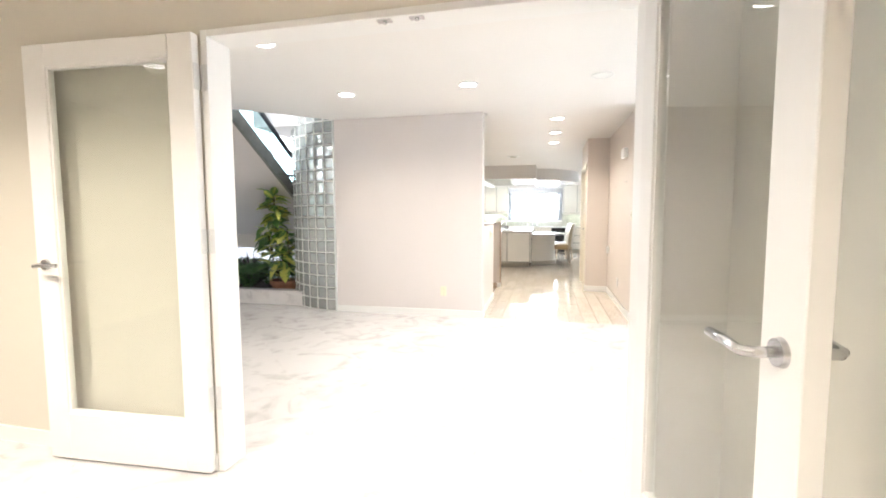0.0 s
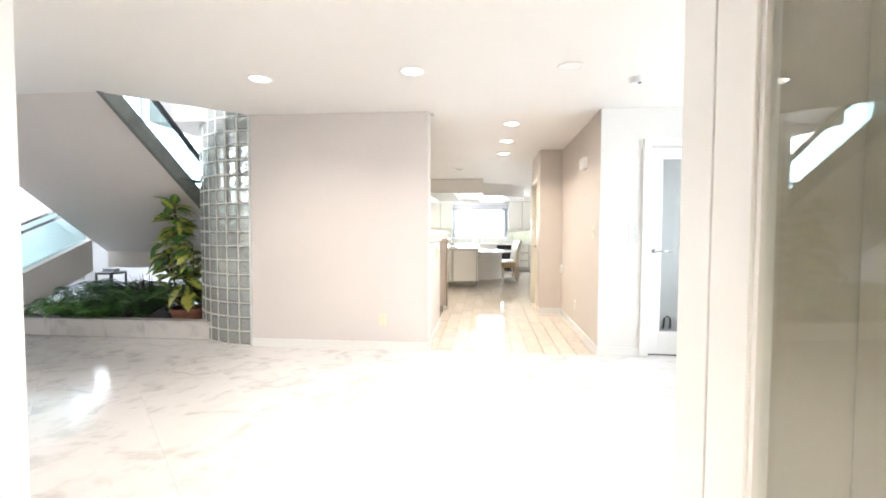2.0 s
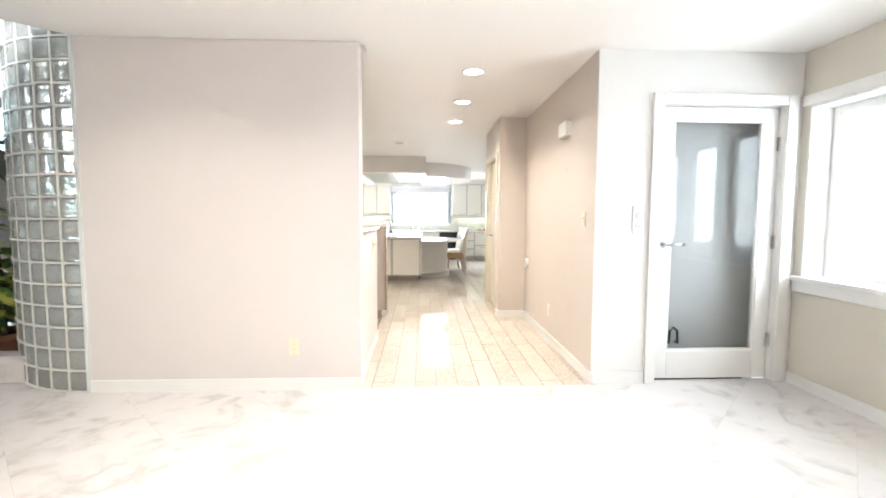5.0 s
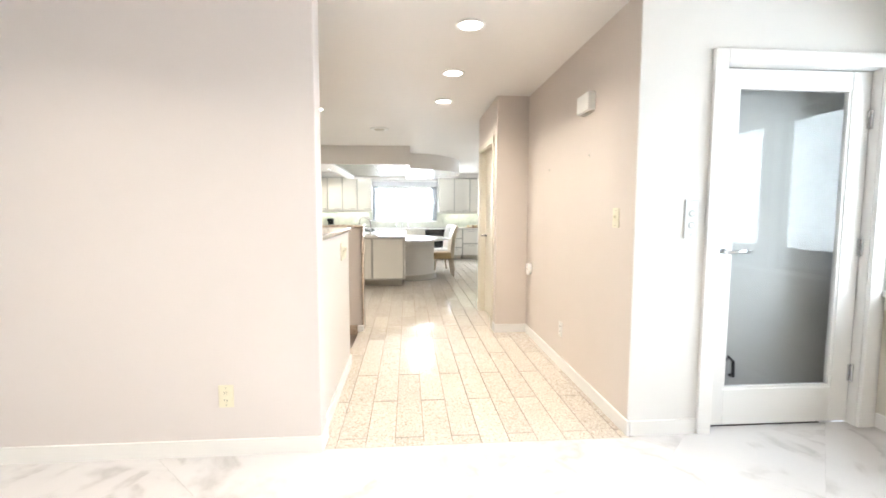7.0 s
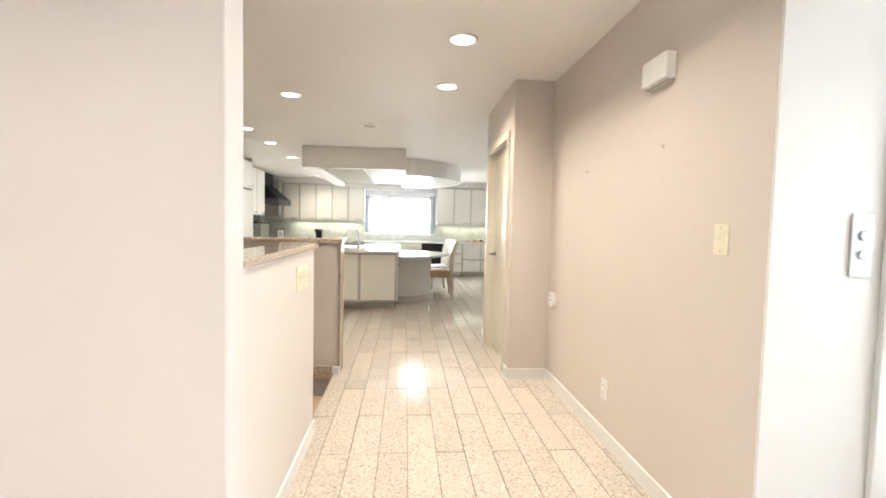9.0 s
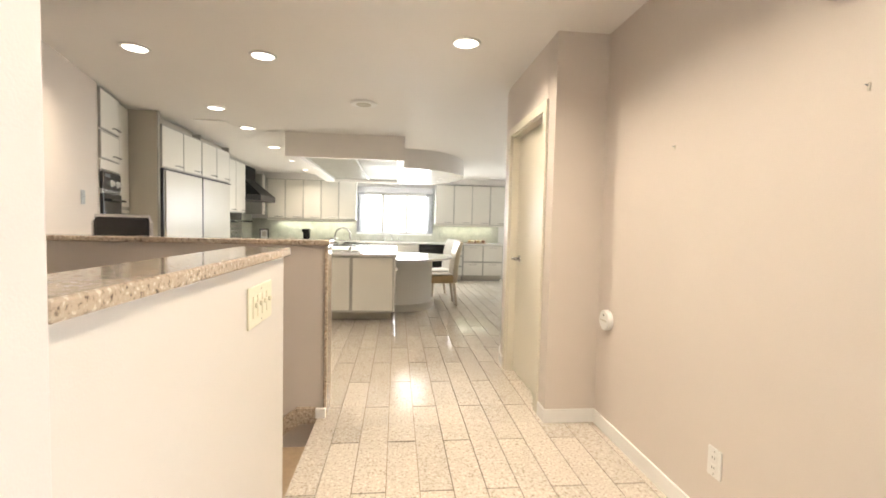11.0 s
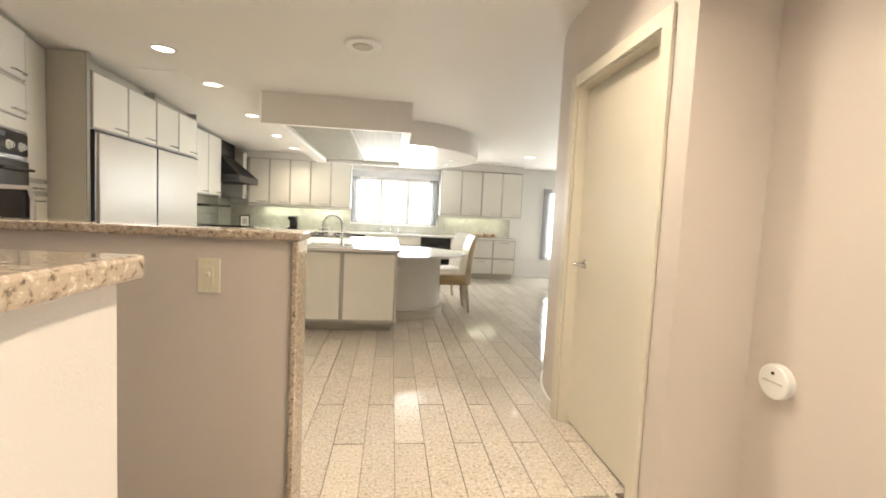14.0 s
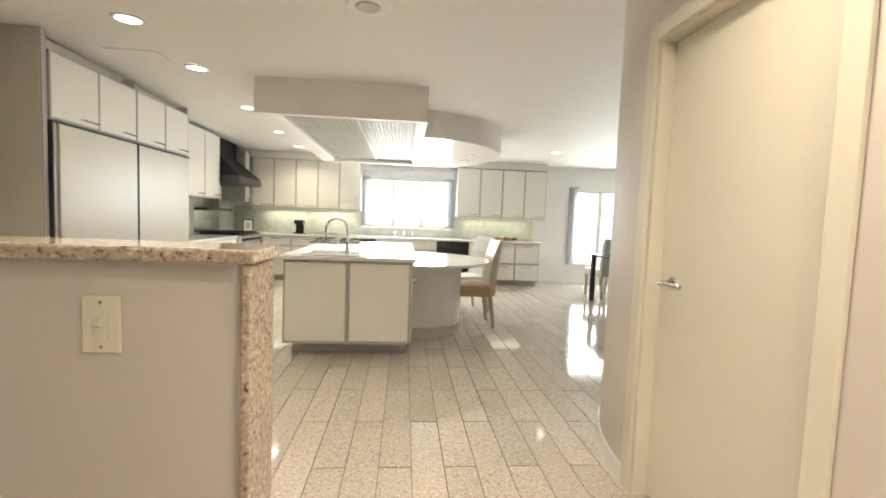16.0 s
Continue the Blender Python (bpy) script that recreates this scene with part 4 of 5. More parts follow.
for i in range(80):
    a, e = random.uniform(0, 6.28), random.uniform(0.5, 1.45)
    d = Vector((math.cos(a) * math.cos(e), math.sin(a) * math.cos(e), math.sin(e)))
    s = d.cross(Vector((0, 0, 1))).normalized() * 0.011
    L = random.uniform(0.38, 0.62)
    m = d * L * 0.55
    q = d * L + Vector((0, 0, -0.10 * math.cos(e)))
    v = [bm.verts.new(p) for p in (s * 0.5, -s * 0.5, m - s, q, m + s)]
    bm.faces.new(v)
part("leaf_tuft", bm, M_RED, spiky)
bm = bmesh.new()
rod(bm, (0, 0, -0.03), (0, 0, 0.06), 0.02, 8)
part("stem", bm, M_STEM, spiky)

side = thing("side_table", (-8.0, 10.05, -0.20), "small black metal side table on grey carpet", "table")
bm = bmesh.new()
rod(bm, (0, 0, 0.51), (0, 0, 0.55), 0.27, 32)
part("tabletop", bm, M_MATTE, side)
for k in range(4):
    a = math.pi / 4 + k * math.pi / 2
    bm = bmesh.new()
    rod(bm, (0.25 * math.cos(a), 0.25 * math.sin(a), 0), (0.25 * math.cos(a), 0.25 * math.sin(a), 0.53), 0.022, 8)
    part("leg", bm, M_MATTE, side)
bm = bmesh.new()
rod(bm, (0, 0, 0.20), (0, 0, 0.215), 0.25, 32)
part("lower_shelf", bm, M_MATTE, side)
tray = thing("tray", (-8.0, 10.05, 0.351), "small dark box on the side table", "box")
boxpart("tray_body", -0.13, 0.13, -0.08, 0.08, 0, 0.07, M_DARK, tray, 0.006)

structure("backdrop_stair", [(-11.5, -4.0, 13.6, 13.62, 1.0, 6.0)], M_OUT, "white overcast sky beyond the stair window")
wst = thing("window_2", (0, 0, 0), kind="structure", label="tall white stair hall window")
for x in (-10.56, -9.25, -7.95, -6.64):
    boxpart("window_frame", x - 0.04, x + 0.04, 12.5, 12.6, 1.9, 4.9, M_TRIM, wst)
for z in (1.94, 4.86):
    boxpart("window_frame", -10.6, -6.6, 12.495, 12.605, z - 0.04, z + 0.04, M_TRIM, wst)

# ---- kitchen ----
ORIGIN = HOUSE
def bar_handle(parent, x0, x1, y, z):
    """A thin bar pull, standing off the front."""
    bm = bmesh.new()
    tube(bm, [(x0, y, z), (x0, y - 0.022, z), (x1, y - 0.022, z), (x1, y, z)], 0.0065, 8)
    part("handle", bm, M_CHROME, parent, "thin steel bar pull")


def front(t, x0, x1, z0, z1, handle="bottom", name="cabinet_door", mat=None):
    """One door or drawer front at the plane y = 0: pale panel in a grey edge band."""
    g, e = 0.0025, 0.012
    x0, x1, z0, z1 = x0 + g, x1 - g, z0 + g, z1 - g
    d = boxpart(name, x0 + e, x1 - e, -0.022, -0.001, z0 + e, z1 - e, mat or M_LAM, t, 0.003)
    bm = bmesh.new()
    for a in ((x0, x0 + e, z0, z1), (x1 - e, x1, z0, z1), (x0 + e, x1 - e, z0, z0 + e), (x0 + e, x1 - e, z1 - e, z1)):
        box(bm, a[0], a[1], -0.020, -0.001, a[2], a[3])
    part("edge_band", bm, M_EDGE, d, "grey edge band")
    w = min(0.17, (x1 - x0) * 0.45)
    if handle == "bottom":
        bar_handle(d, x1 - 0.04 - w, x1 - 0.04, -0.022, z0 + 0.045)
    elif handle == "top":
        bar_handle(d, (x0 + x1 - w) / 2, (x0 + x1 + w) / 2, -0.022, z1 - 0.05)


def upper(at, rz, w, d, h, n, label, group="upper cabinets", handle="bottom"):
    t = thing("wall_cabinet", at, label, "cabinet", group, rz=rz)
    boxpart("cabinet_body", 0, w, 0, d, 0, h, M_EDGE, t)
    if rz == 0:
        boxpart("light_rail", 0, w, 0.004, 0.02, -0.04, -0.001, M_LAM, t)
    for i in range(n):
        front(t, w * i / n, w * (i + 1) / n, 0.0, h, handle)
    return t


def base(at, rz, w, d, h, fronts, label, toe=0.10, name="base_cabinet", group="base cabinets"):
    """fronts: rows of (x0, x1, z0, z1) in parts of the width and of the height over the plinth."""
    t = thing(name, at, label, "cabinet", group, rz=rz)
    boxpart("cabinet_body", 0, w, 0, d, toe, h, M_EDGE, t)
    boxpart("plinth", 0.02, w - 0.02, 0.07, d, 0, toe, M_GREY, t)
    for a, b, c, e in fronts:
        front(t, a * w, b * w, toe + c * (h - toe), toe + e * (h - toe), "top", "drawer_front" if e - c < 0.6 else "cabinet_door")
    return t


BC = 0.80
# fridge block
FT = 1.80
for y0, w in ((10.60, 1.02), (11.62, 0.99)):
    fr = thing("refrigerator", (-2.93, y0, 0), "tall built-in refrigerator with cream panel door", "refrigerator", "paired refrigerators", rz=90)
    boxpart("fridge_body", 0, w, 0.02, 0.62, 0, FT, M_EDGE, fr)
    boxpart("fridge_door", 0.07 if y0 < 11 else 0.012, w - 0.012, -0.03, 0.018, 0.09, FT - 0.015, M_FRIDGE, fr, 0.006)
    if y0 < 11:
        boxpart("hinge_filler", 0.014, 0.064, -0.012, 0.018, 0.09, FT - 0.015, M_EDGE, fr, 0.002, "grey filler strip beside the door")
    boxpart("kick_grille", 0.012, w - 0.012, 0.03, 0.06, 0.0, 0.085, M_DARK, fr)
    bm = bmesh.new()
    box(bm, 0.0, 0.010, -0.034, 0.02, 0.09, FT - 0.002)
    box(bm, 0.010, w, -0.034, 0.02, FT - 0.012, FT - 0.002)
    part("door_edge_trim", bm, M_DARK, fr, "dark metal edge trim")
    oc = upper((-2.93, y0, FT + 0.01), 90, w - 0.006, 0.60, 0.475, 2, "cream cabinet over the refrigerator", "cabinets over refrigerators")
    # greige stands in for the shade in the recess above the doors
    boxpart("top_filler", 0, w - 0.006, 0.09, 0.60, 0.477, ceil_z(y0 + w) - FT - 0.014, M_GREY, oc, label="filler board up to ceiling, shade put into greige")
    boxpart("clip", w - 0.040, w - 0.012, -0.018, 0.088, 0.478, 0.545, M_EDGE, oc, 0.003, "dark metal clip at the top")
side_p = thing("tall_side_panel", (-3.58, 10.555, 0), "tall greige end panel beside the refrigerator", "panel")
boxpart("panel_board", 0, 0.64, 0, 0.04, 0, ceil_z(10.66) - 0.004, M_GREY, side_p, 0.003)
boxpart("edge_band", 0.641, 0.655, 0, 0.04, 0, ceil_z(10.66) - 0.004, M_EDGE, side_p, 0.002)
# oven column and larder on the slanting wall
ov = thing("oven_column", (*slant(1.412), 0), "cream oven tower with black built-in double oven", "oven", rz=90 + 14.48)
boxpart("column_body", 0, 0.52, 0.0, 0.45, 0, 2.41, M_LAM, ov)
front(ov, 0, 0.52, 2.045, 2.41, "bottom")
front(ov, 0, 0.52, 1.775, 2.035, "bottom")
boxpart("filler_panel", 0, 0.52, -0.018, -0.001, 1.685, 1.767, M_LAM, ov, 0.002)
boxpart("oven_trim", 0.008, 0.512, -0.024, -0.001, 1.664, 1.678, M_CHROME, ov, 0.002)
boxpart("control_panel", 0.015, 0.505, -0.03, -0.001, 1.50, 1.66, M_BLACK, ov, 0.004, "black oven control panel")
for x in (0.235, 0.40):
    bm = bmesh.new()
    rod(bm, (x, -0.03, 1.562), (x, -0.036, 1.562), 0.033, 24)
    rod(bm, (x, -0.036, 1.562), (x, -0.058, 1.562), 0.026, 20, 0.022)
    k = part("knob", bm, M_PLASTIC, ov, "white-rimmed oven dial")
    bm = bmesh.new()
    box(bm, x - 0.003, x + 0.003, -0.060, -0.0575, 1.545, 1.581)
    part("knob_mark", bm, M_BLACK, k)
boxpart("oven_display", 0.06, 0.20, -0.0315, -0.030, 1.612, 1.645, M_DARK, ov)
boxpart("oven_vent", 0.015, 0.505, -0.025, -0.001, 1.468, 1.495, M_CHROME, ov, 0.003)
od = boxpart("oven_door", 0.015, 0.505, -0.035, -0.001, 0.98, 1.462, M_BLACK, ov, 0.006, "black glass oven door")
bm = bmesh.new()
tube(bm, [(0.05, -0.035, 1.40), (0.05, -0.075, 1.40), (0.47, -0.075, 1.40), (0.47, -0.035, 1.40)], 0.010, 10)
part("handle", bm, M_BLACK, od)
front(ov, 0, 0.52, 0.10, 0.97, "top")
ld = thing("larder_cabinet", (*slant(1.937, 0.02), 0), "tall cream larder cabinet beside the oven", "cabinet", rz=90 + 14.48)
boxpart("cabinet_body", 0, 0.36, 0.0, 0.30, 0, 2.41, M_EDGE, ld)
front(ld, 0, 0.36, 1.34, 2.41, "none")
front(ld, 0, 0.36, 1.24, 1.33, "top", "drawer_front")
front(ld, 0, 0.36, 0.10, 1.23, "top")
# left run
upper((-3.20, 12.66, 1.38), 90, 1.50, 0.37, 0.925, 3, "cream wall cabinet beside the range hood")
upper((-3.20, 15.22, 1.38), 90, 0.22, 0.37, 0.86, 1, "cream wall cabinet in the corner")
base((-2.95, 12.66, 0), 90, 1.50, 0.60, BC, ((0, 0.5, 0, 0.75), (0.5, 1, 0, 0.75), (0, 0.5, 0.76, 1), (0.5, 1, 0.76, 1)), "cream base cabinet beside the range")
rg = thing("range_cooker", (-2.90, 14.17, 0), "steel range cooker with black gas top", "cooker", rz=90)
boxpart("range_body", 0, 0.92, 0.02, 0.64, 0.08, 0.83, M_CHROME, rg, 0.004)
boxpart("oven_door", 0.03, 0.89, -0.01, 0.018, 0.16, 0.66, M_BLACK, rg, 0.005)
boxpart("control_panel", 0.0, 0.92, -0.04, 0.018, 0.70, 0.83, M_CHROME, rg, 0.008)
boxpart("cooktop", 0.0, 0.92, -0.02, 0.64, 0.831, 0.85, M_BLACK, rg, 0.004)
for i in range(6):
    bm = bmesh.new()
    rod(bm, (0.09 + i * 0.148, -0.04, 0.765), (0.09 + i * 0.148, -0.07, 0.765), 0.022, 16, 0.018)
    part("knob", bm, M_BLACK, rg)
bm = bmesh.new()
tube(bm, [(0.06, -0.01, 0.62), (0.06, -0.05, 0.62), (0.86, -0.05, 0.62), (0.86, -0.01, 0.62)], 0.011, 10)
part("handle", bm, M_CHROME, rg)
for i in range(3):
    bm = bmesh.new()
    x = 0.03 + i * 0.30
    for k in range(4):
        box(bm, x + k * 0.085, x + k * 0.085 + 0.012, 0.02, 0.60, 0.862, 0.876)
    for y in (0.03, 0.30, 0.58):
        box(bm, x, x + 0.267, y, y + 0.012, 0.851, 0.868)
    part("pan_grate", bm, M_BLACK, rg)
boxpart("warming_shelf", 0.0, 0.92, 0.44, 0.66, 1.20, 1.24, M_BLACK, rg, 0.004)
boxpart("splash_plate", 0.0, 0.92, 0.655, 0.672, 0.86, 1.60, M_CHROME, rg)
hood = thing("range_hood", (-2.91, 14.19, 0), "black range hood with tall sloping canopy", "hood", rz=90)
bm = bmesh.new()
vs = [bm.verts.new(p) for p in ((0, 0, 1.74), (1.02, 0, 1.74), (1.02, 0.66, 1.74), (0, 0.66, 1.74), (0.16, 0.36, 2.06), (0.86, 0.36, 2.06), (0.86, 0.66, 2.06), (0.16, 0.66, 2.06))]
for f in ((3, 2, 1, 0), (4, 5, 6, 7), (0, 1, 5, 4), (1, 2, 6, 5), (2, 3, 7, 6), (3, 0, 4, 7)):
    bm.faces.new([vs[i] for i in f])
part("canopy", bm, M_MATTE, hood)
boxpart("rim", 0, 1.02, -0.004, 0.66, 1.63, 1.739, M_DARK, hood, 0.004, "dark steel lower rim")
boxpart("chimney", 0.16, 0.86, 0.36, 0.66, 2.061, ceil_z(14.5) - 0.005, M_MATTE, hood)
base((-2.95, 15.10, 0), 90, 0.16, 0.60, BC, ((0, 1, 0, 1),), "narrow cream corner base cabinet")
# back run
upper((-3.14, 15.45, 1.30), 0, 1.92, 0.325, 0.87, 5, "long cream wall cabinet beside the window")
upper((0.56, 15.45, 1.26), 0, 1.68, 0.325, 0.90, 4, "cream wall cabinet with grey edges beside window")
structure("bulkhead", [(-3.57, 2.24, 15.46, 15.775, 2.175, 2.30)], M_CEIL, "white filler above the wall cabinets")
x = -2.9
for w, fr_ in ((0.50, ((0, 1, 0, .74), (0, 1, .75, 1))), (0.62, ((0, .5, 0, .74), (.5, 1, 0, .74), (0, 1, .75, 1))), (0.55, ((0, 1, 0, .74), (0, 1, .75, 1)))):
    base((x, 15.28, 0), 0, w - 0.004, 0.49, BC, fr_, "cream base cabinet under the back counter")
    x += w
cp = thing("compactor", (-1.228, 15.28, 0), "black-topped appliance between base cabinets", "appliance")
boxpart("appliance_body", 0, 0.33, 0.0, 0.48, 0.02, BC, M_LAM, cp)
boxpart("appliance_strip", 0.01, 0.32, -0.022, -0.001, 0.70, BC - 0.004, M_BLACK, cp, 0.003)
base((-0.893, 15.28, 0), 0, 1.085, 0.49, BC, ((0, .5, 0, .74), (.5, 1, 0, .74), (0, .5, .75, 1), (.5, 1, .75, 1)), "cream sink cabinet under the window")
dw = thing("dishwasher", (0.197, 15.28, 0), "black built-in dishwasher under the counter", "dishwasher")
boxpart("dishwasher_body", 0.0, 0.585, 0.0, 0.48, 0.02, BC, M_DARK, dw)
boxpart("dishwasher_door", 0.005, 0.58, -0.025, -0.001, 0.12, 0.66, M_BLACK, dw, 0.004)
boxpart("dishwasher_panel", 0.005, 0.58, -0.03, -0.001, 0.67, BC - 0.005, M_BLACK, dw, 0.004)
base((0.786, 15.28, 0), 0, 0.40, 0.49, BC, ((0, 1, 0, .3), (0, 1, .31, .64), (0, 1, .65, 1)), "cream drawer cabinet beside the dishwasher")
base((1.19, 15.28, 0), 0, 0.92, 0.49, BC, ((0, .5, 0, .45), (.5, 1, 0, .45), (0, .5, .46, 1), (.5, 1, .46, 1)), "cream drawer cabinet at the counter's end")
ct = thing("back_counter", (0, 0, 0), "pale stone counter along the back wall", "worktop")
bm = bmesh.new()
prism(bm, [(-3.575, 15.095), (-2.91, 15.095), (-2.91, 15.235), (2.15, 15.235), (2.15, 15.775), (-3.575, 15.775)], BC + 0.002, BC + 0.036)
part("counter_slab", bm, M_CTR, ct)
ct2 = thing("side_counter", (0, 0, 0), "pale stone counter beside the range", "worktop")
boxpart("counter_slab", -3.575, -2.91, 12.645, 14.165, BC + 0.002, BC + 0.036, M_CTR, ct2, 0.004)
structure("backsplash", [(-3.57, -1.24, 15.76, 15.778, BC + 0.04, 1.30), (-1.24, 0.52, 15.76, 15.778, BC + 0.04, 1.0), (0.52, 2.10, 15.76, 15.778, BC + 0.04, 1.26), (-3.578, -3.56, 12.66, 15.75, BC + 0.04, 1.38)], M_BACKSPLASH, "green-grey stone splashback")
for x0, x1, z in ((-2.95, -2.2, 1.298), (-2.1, -1.35, 1.298), (0.72, 1.95, 1.258)):
    ul = thing("strip_light", (0, 0, 0), "lit fluorescent strip under the wall cabinet", "light", "under-cabinet strips")
    boxpart("housing", x0, x1, 15.60, 15.68, z - 0.022, z - 0.002, M_PLASTIC, ul)
    boxpart("tube", x0 + 0.02, x1 - 0.02, 15.62, 15.66, z - 0.030, z - 0.023, M_STRIP, ul)
    a = area("strip_lamp", ((x0 + x1) / 2, 15.64, z - 0.045), ((x0 + x1) / 2, 15.68, 0.5), x1 - x0, 0.04, 2.6, (0.97, 1.0, 0.82))

# island with round table end
isl = thing("kitchen_island", (0, 0, 0), "cream kitchen island with white top and grey plinth", "island")
boxpart("island_body", -1.40, -0.335, 10.97, 13.16, 0.115, 0.828, M_EDGE, isl)
boxpart("plinth", -1.36, -0.375, 11.13, 13.1, 0, 0.112, M_GREY, isl)
for a, b in ((-1.40, -0.8675), (-0.8675, -0.335)):
    d = boxpart("cabinet_door", a + 0.02, b - 0.02, 10.948, 10.969, 0.145, 0.805, M_LAM, isl, 0.003)
    bm = bmesh.new()
    for q in ((a + 0.004, a + 0.02, 0.12, 0.825), (b - 0.02, b - 0.004, 0.12, 0.825), (a + 0.02, b - 0.02, 0.12, 0.144), (a + 0.02, b - 0.02, 0.806, 0.825)):
        box(bm, q[0], q[1], 10.951, 10.969, q[2], q[3])
    part("edge_band", bm, M_EDGE, d)
boxpart("side_panel", -0.334, -0.318, 10.99, 11.42, 0.12, 0.822, M_LAM, isl, 0.003)
bm = bmesh.new()
rod(bm, (-0.318, 11.05, 0.66), (-0.29, 11.05, 0.66), 0.012, 12)
part("knob", bm, M_CHROME, isl)
top = thing("stone_worktop", (0, 0, 0), "polished white island worktop", "worktop")
boxpart("slab", -1.435, -0.30, 10.915, 13.22, 0.830, 0.862, M_CTR, top, 0.006)
snk = thing("island_sink", (-1.02, 11.22, 0.8625), "white sink rim set in island top", "sink")
bm = bmesh.new()
for q in ((-0.25, 0.25, -0.19, -0.16), (-0.25, 0.25, 0.16, 0.19), (-0.25, -0.22, -0.16, 0.16), (0.22, 0.25, -0.16, 0.16)):
    box(bm, q[0], q[1], q[2], q[3], 0, 0.010)
part("sink_rim", bm, M_PLASTIC, snk)
boxpart("basin", -0.22, 0.22, -0.16, 0.16, 0.0, 0.003, M_CHROME, snk)


def faucet(at, h, reach, label, rz=0):
    t = thing("faucet", at, label, "faucet", "kitchen faucets", rz=rz)
    bm = bmesh.new()
    rod(bm, (0, 0, 0), (0, 0, 0.04), 0.024, 18, 0.018)
    part("faucet_base", bm, M_CHROME, t)
    bm = bmesh.new()
    r = reach / 2
    tube(bm, [(0, 0, 0.03), (0, 0, h - r)] + [(-r + r * math.cos(a), 0, h - r + r * math.sin(a)) for a in [math.pi * i / 10 for i in range(1, 10)]] + [(-2 * r, 0, h - r - 0.02), (-2 * r, 0, h - r - 0.07)], 0.011, 10)
    part("spout", bm, M_CHROME, t, smooth=True)
    bm = bmesh.new()
    rod(bm, (0, 0, 0.06), (0.0, -0.05, 0.075), 0.008, 10)
    part("lever", bm, M_CHROME, t)
    return t


faucet((-0.905, 11.18, 0.8625), 0.31, 0.19, "tall brushed steel gooseneck faucet on island")
fw = faucet((-0.42, 15.62, BC + 0.037), 0.22, 0.14, "steel faucet with side taps at window sink", 90)
for dy in (-0.16, 0.16):
    bm = bmesh.new()
    rod(bm, (0, dy, 0), (0, dy, 0.07), 0.014, 12)
    rod(bm, (0, dy - 0.03, 0.07), (0, dy + 0.03, 0.08), 0.008, 8)
    part("tap", bm, M_CHROME, fw)
hob = thing("gas_hob", (-1.24, 12.86, 0.8625), "black gas hob set in island top", "hob")
boxpart("hob_plate", -0.30, 0.30, -0.25, 0.25, 0, 0.010, M_BLACK, hob, 0.003)
for x0 in (-0.15, 0.15):
    for y0 in (-0.12, 0.12):
        bm = bmesh.new()
        rod(bm, (x0, y0, 0.01), (x0, y0, 0.024), 0.045, 16, 0.035)
        b = part("burner", bm, M_BLACK, hob)
        bm = bmesh.new()
        for k in range(4):
            c, s_ = math.cos(k * math.pi / 2 + 0.78), math.sin(k * math.pi / 2 + 0.78)
            tube(bm, [(x0 + c * 0.13, y0 + s_ * 0.11, 0.012), (x0 + c * 0.12, y0 + s_ * 0.10, 0.045), (x0 + c * 0.02, y0 + s_ * 0.02, 0.045)], 0.006, 6)
        part("pan_support", bm, M_BLACK, b)
# half-round table against the island
rt = thing("round_table", (-0.315, 12.17, 0), "half-round white table joined to the island", "table")


def half_disc(bm, r, z0, z1, n=40):
    prism(bm, [(r * math.sin(math.pi * i / n), -r * math.cos(math.pi * i / n)) for i in range(n + 1)], z0, z1)


bm = bmesh.new()
half_disc(bm, 0.86, 0.735, 0.762)
part("tabletop", bm, M_CTR, rt)
bm = bmesh.new()
half_disc(bm, 0.56, 0.10, 0.733)
part("pedestal", bm, M_LAM, rt, smooth=False)
bm = bmesh.new()
half_disc(bm, 0.60, 0.0, 0.099)
part("plinth", bm, M_GREY, rt)


def parsons_chair(label, seat_mat, back_mat):
    """Faces local -x; the back stands at +x."""
    t = thing("dining_chair", (0, 0, 0), label, "chair", "chairs round the table")
    for x, y in ((-0.20, -0.19), (-0.20, 0.19), (0.20, -0.19), (0.20, 0.19)):
        bm = bmesh.new()
        box(bm, x - 0.022, x + 0.022, y - 0.022, y + 0.022, 0, 0.36)
        for v_ in bm.verts:
            if v_.co.z < 0.1:
                v_.co.x = x + (v_.co.x - x) * 0.7 + (0.05 if x > 0 else -0.01)
                v_.co.y = y + (v_.co.y - y) * 0.7
        bevel(bm, 0.003, 1)
        part("leg", bm, M_LEG, t)
    bm = bmesh.new()
    box(bm, -0.245, 0.235, -0.225, 0.225, 0.35, 0.48)
    bevel(bm, 0.03, 3)
    part("seat", bm, seat_mat, t, smooth=True)
    bm = bmesh.new()
    prof_ = [(0.17, 0.40), (0.19, 0.60), (0.215, 0.80), (0.255, 0.93), (0.285, 0.985), (0.315, 0.995), (0.33, 0.975), (0.315, 0.93), (0.29, 0.80), (0.265, 0.60), (0.25, 0.36), (0.19, 0.36)]
    a = [bm.verts.new((x, -0.225, z)) for x, z in prof_]
    b = [bm.verts.new((x, 0.225, z)) for x, z in prof_]
    bm.faces.new(a)
    bm.faces.new(b[::-1])
    for i in range(len(prof_)):
        j = (i + 1) % len(prof_)
        bm.faces.new((a[j], a[i], b[i], b[j]))
    bmesh.ops.recalc_face_normals(bm, faces=bm.faces[:])
    bevel(bm, 0.012, 2)
    part("backrest", bm, back_mat, t)
    return t


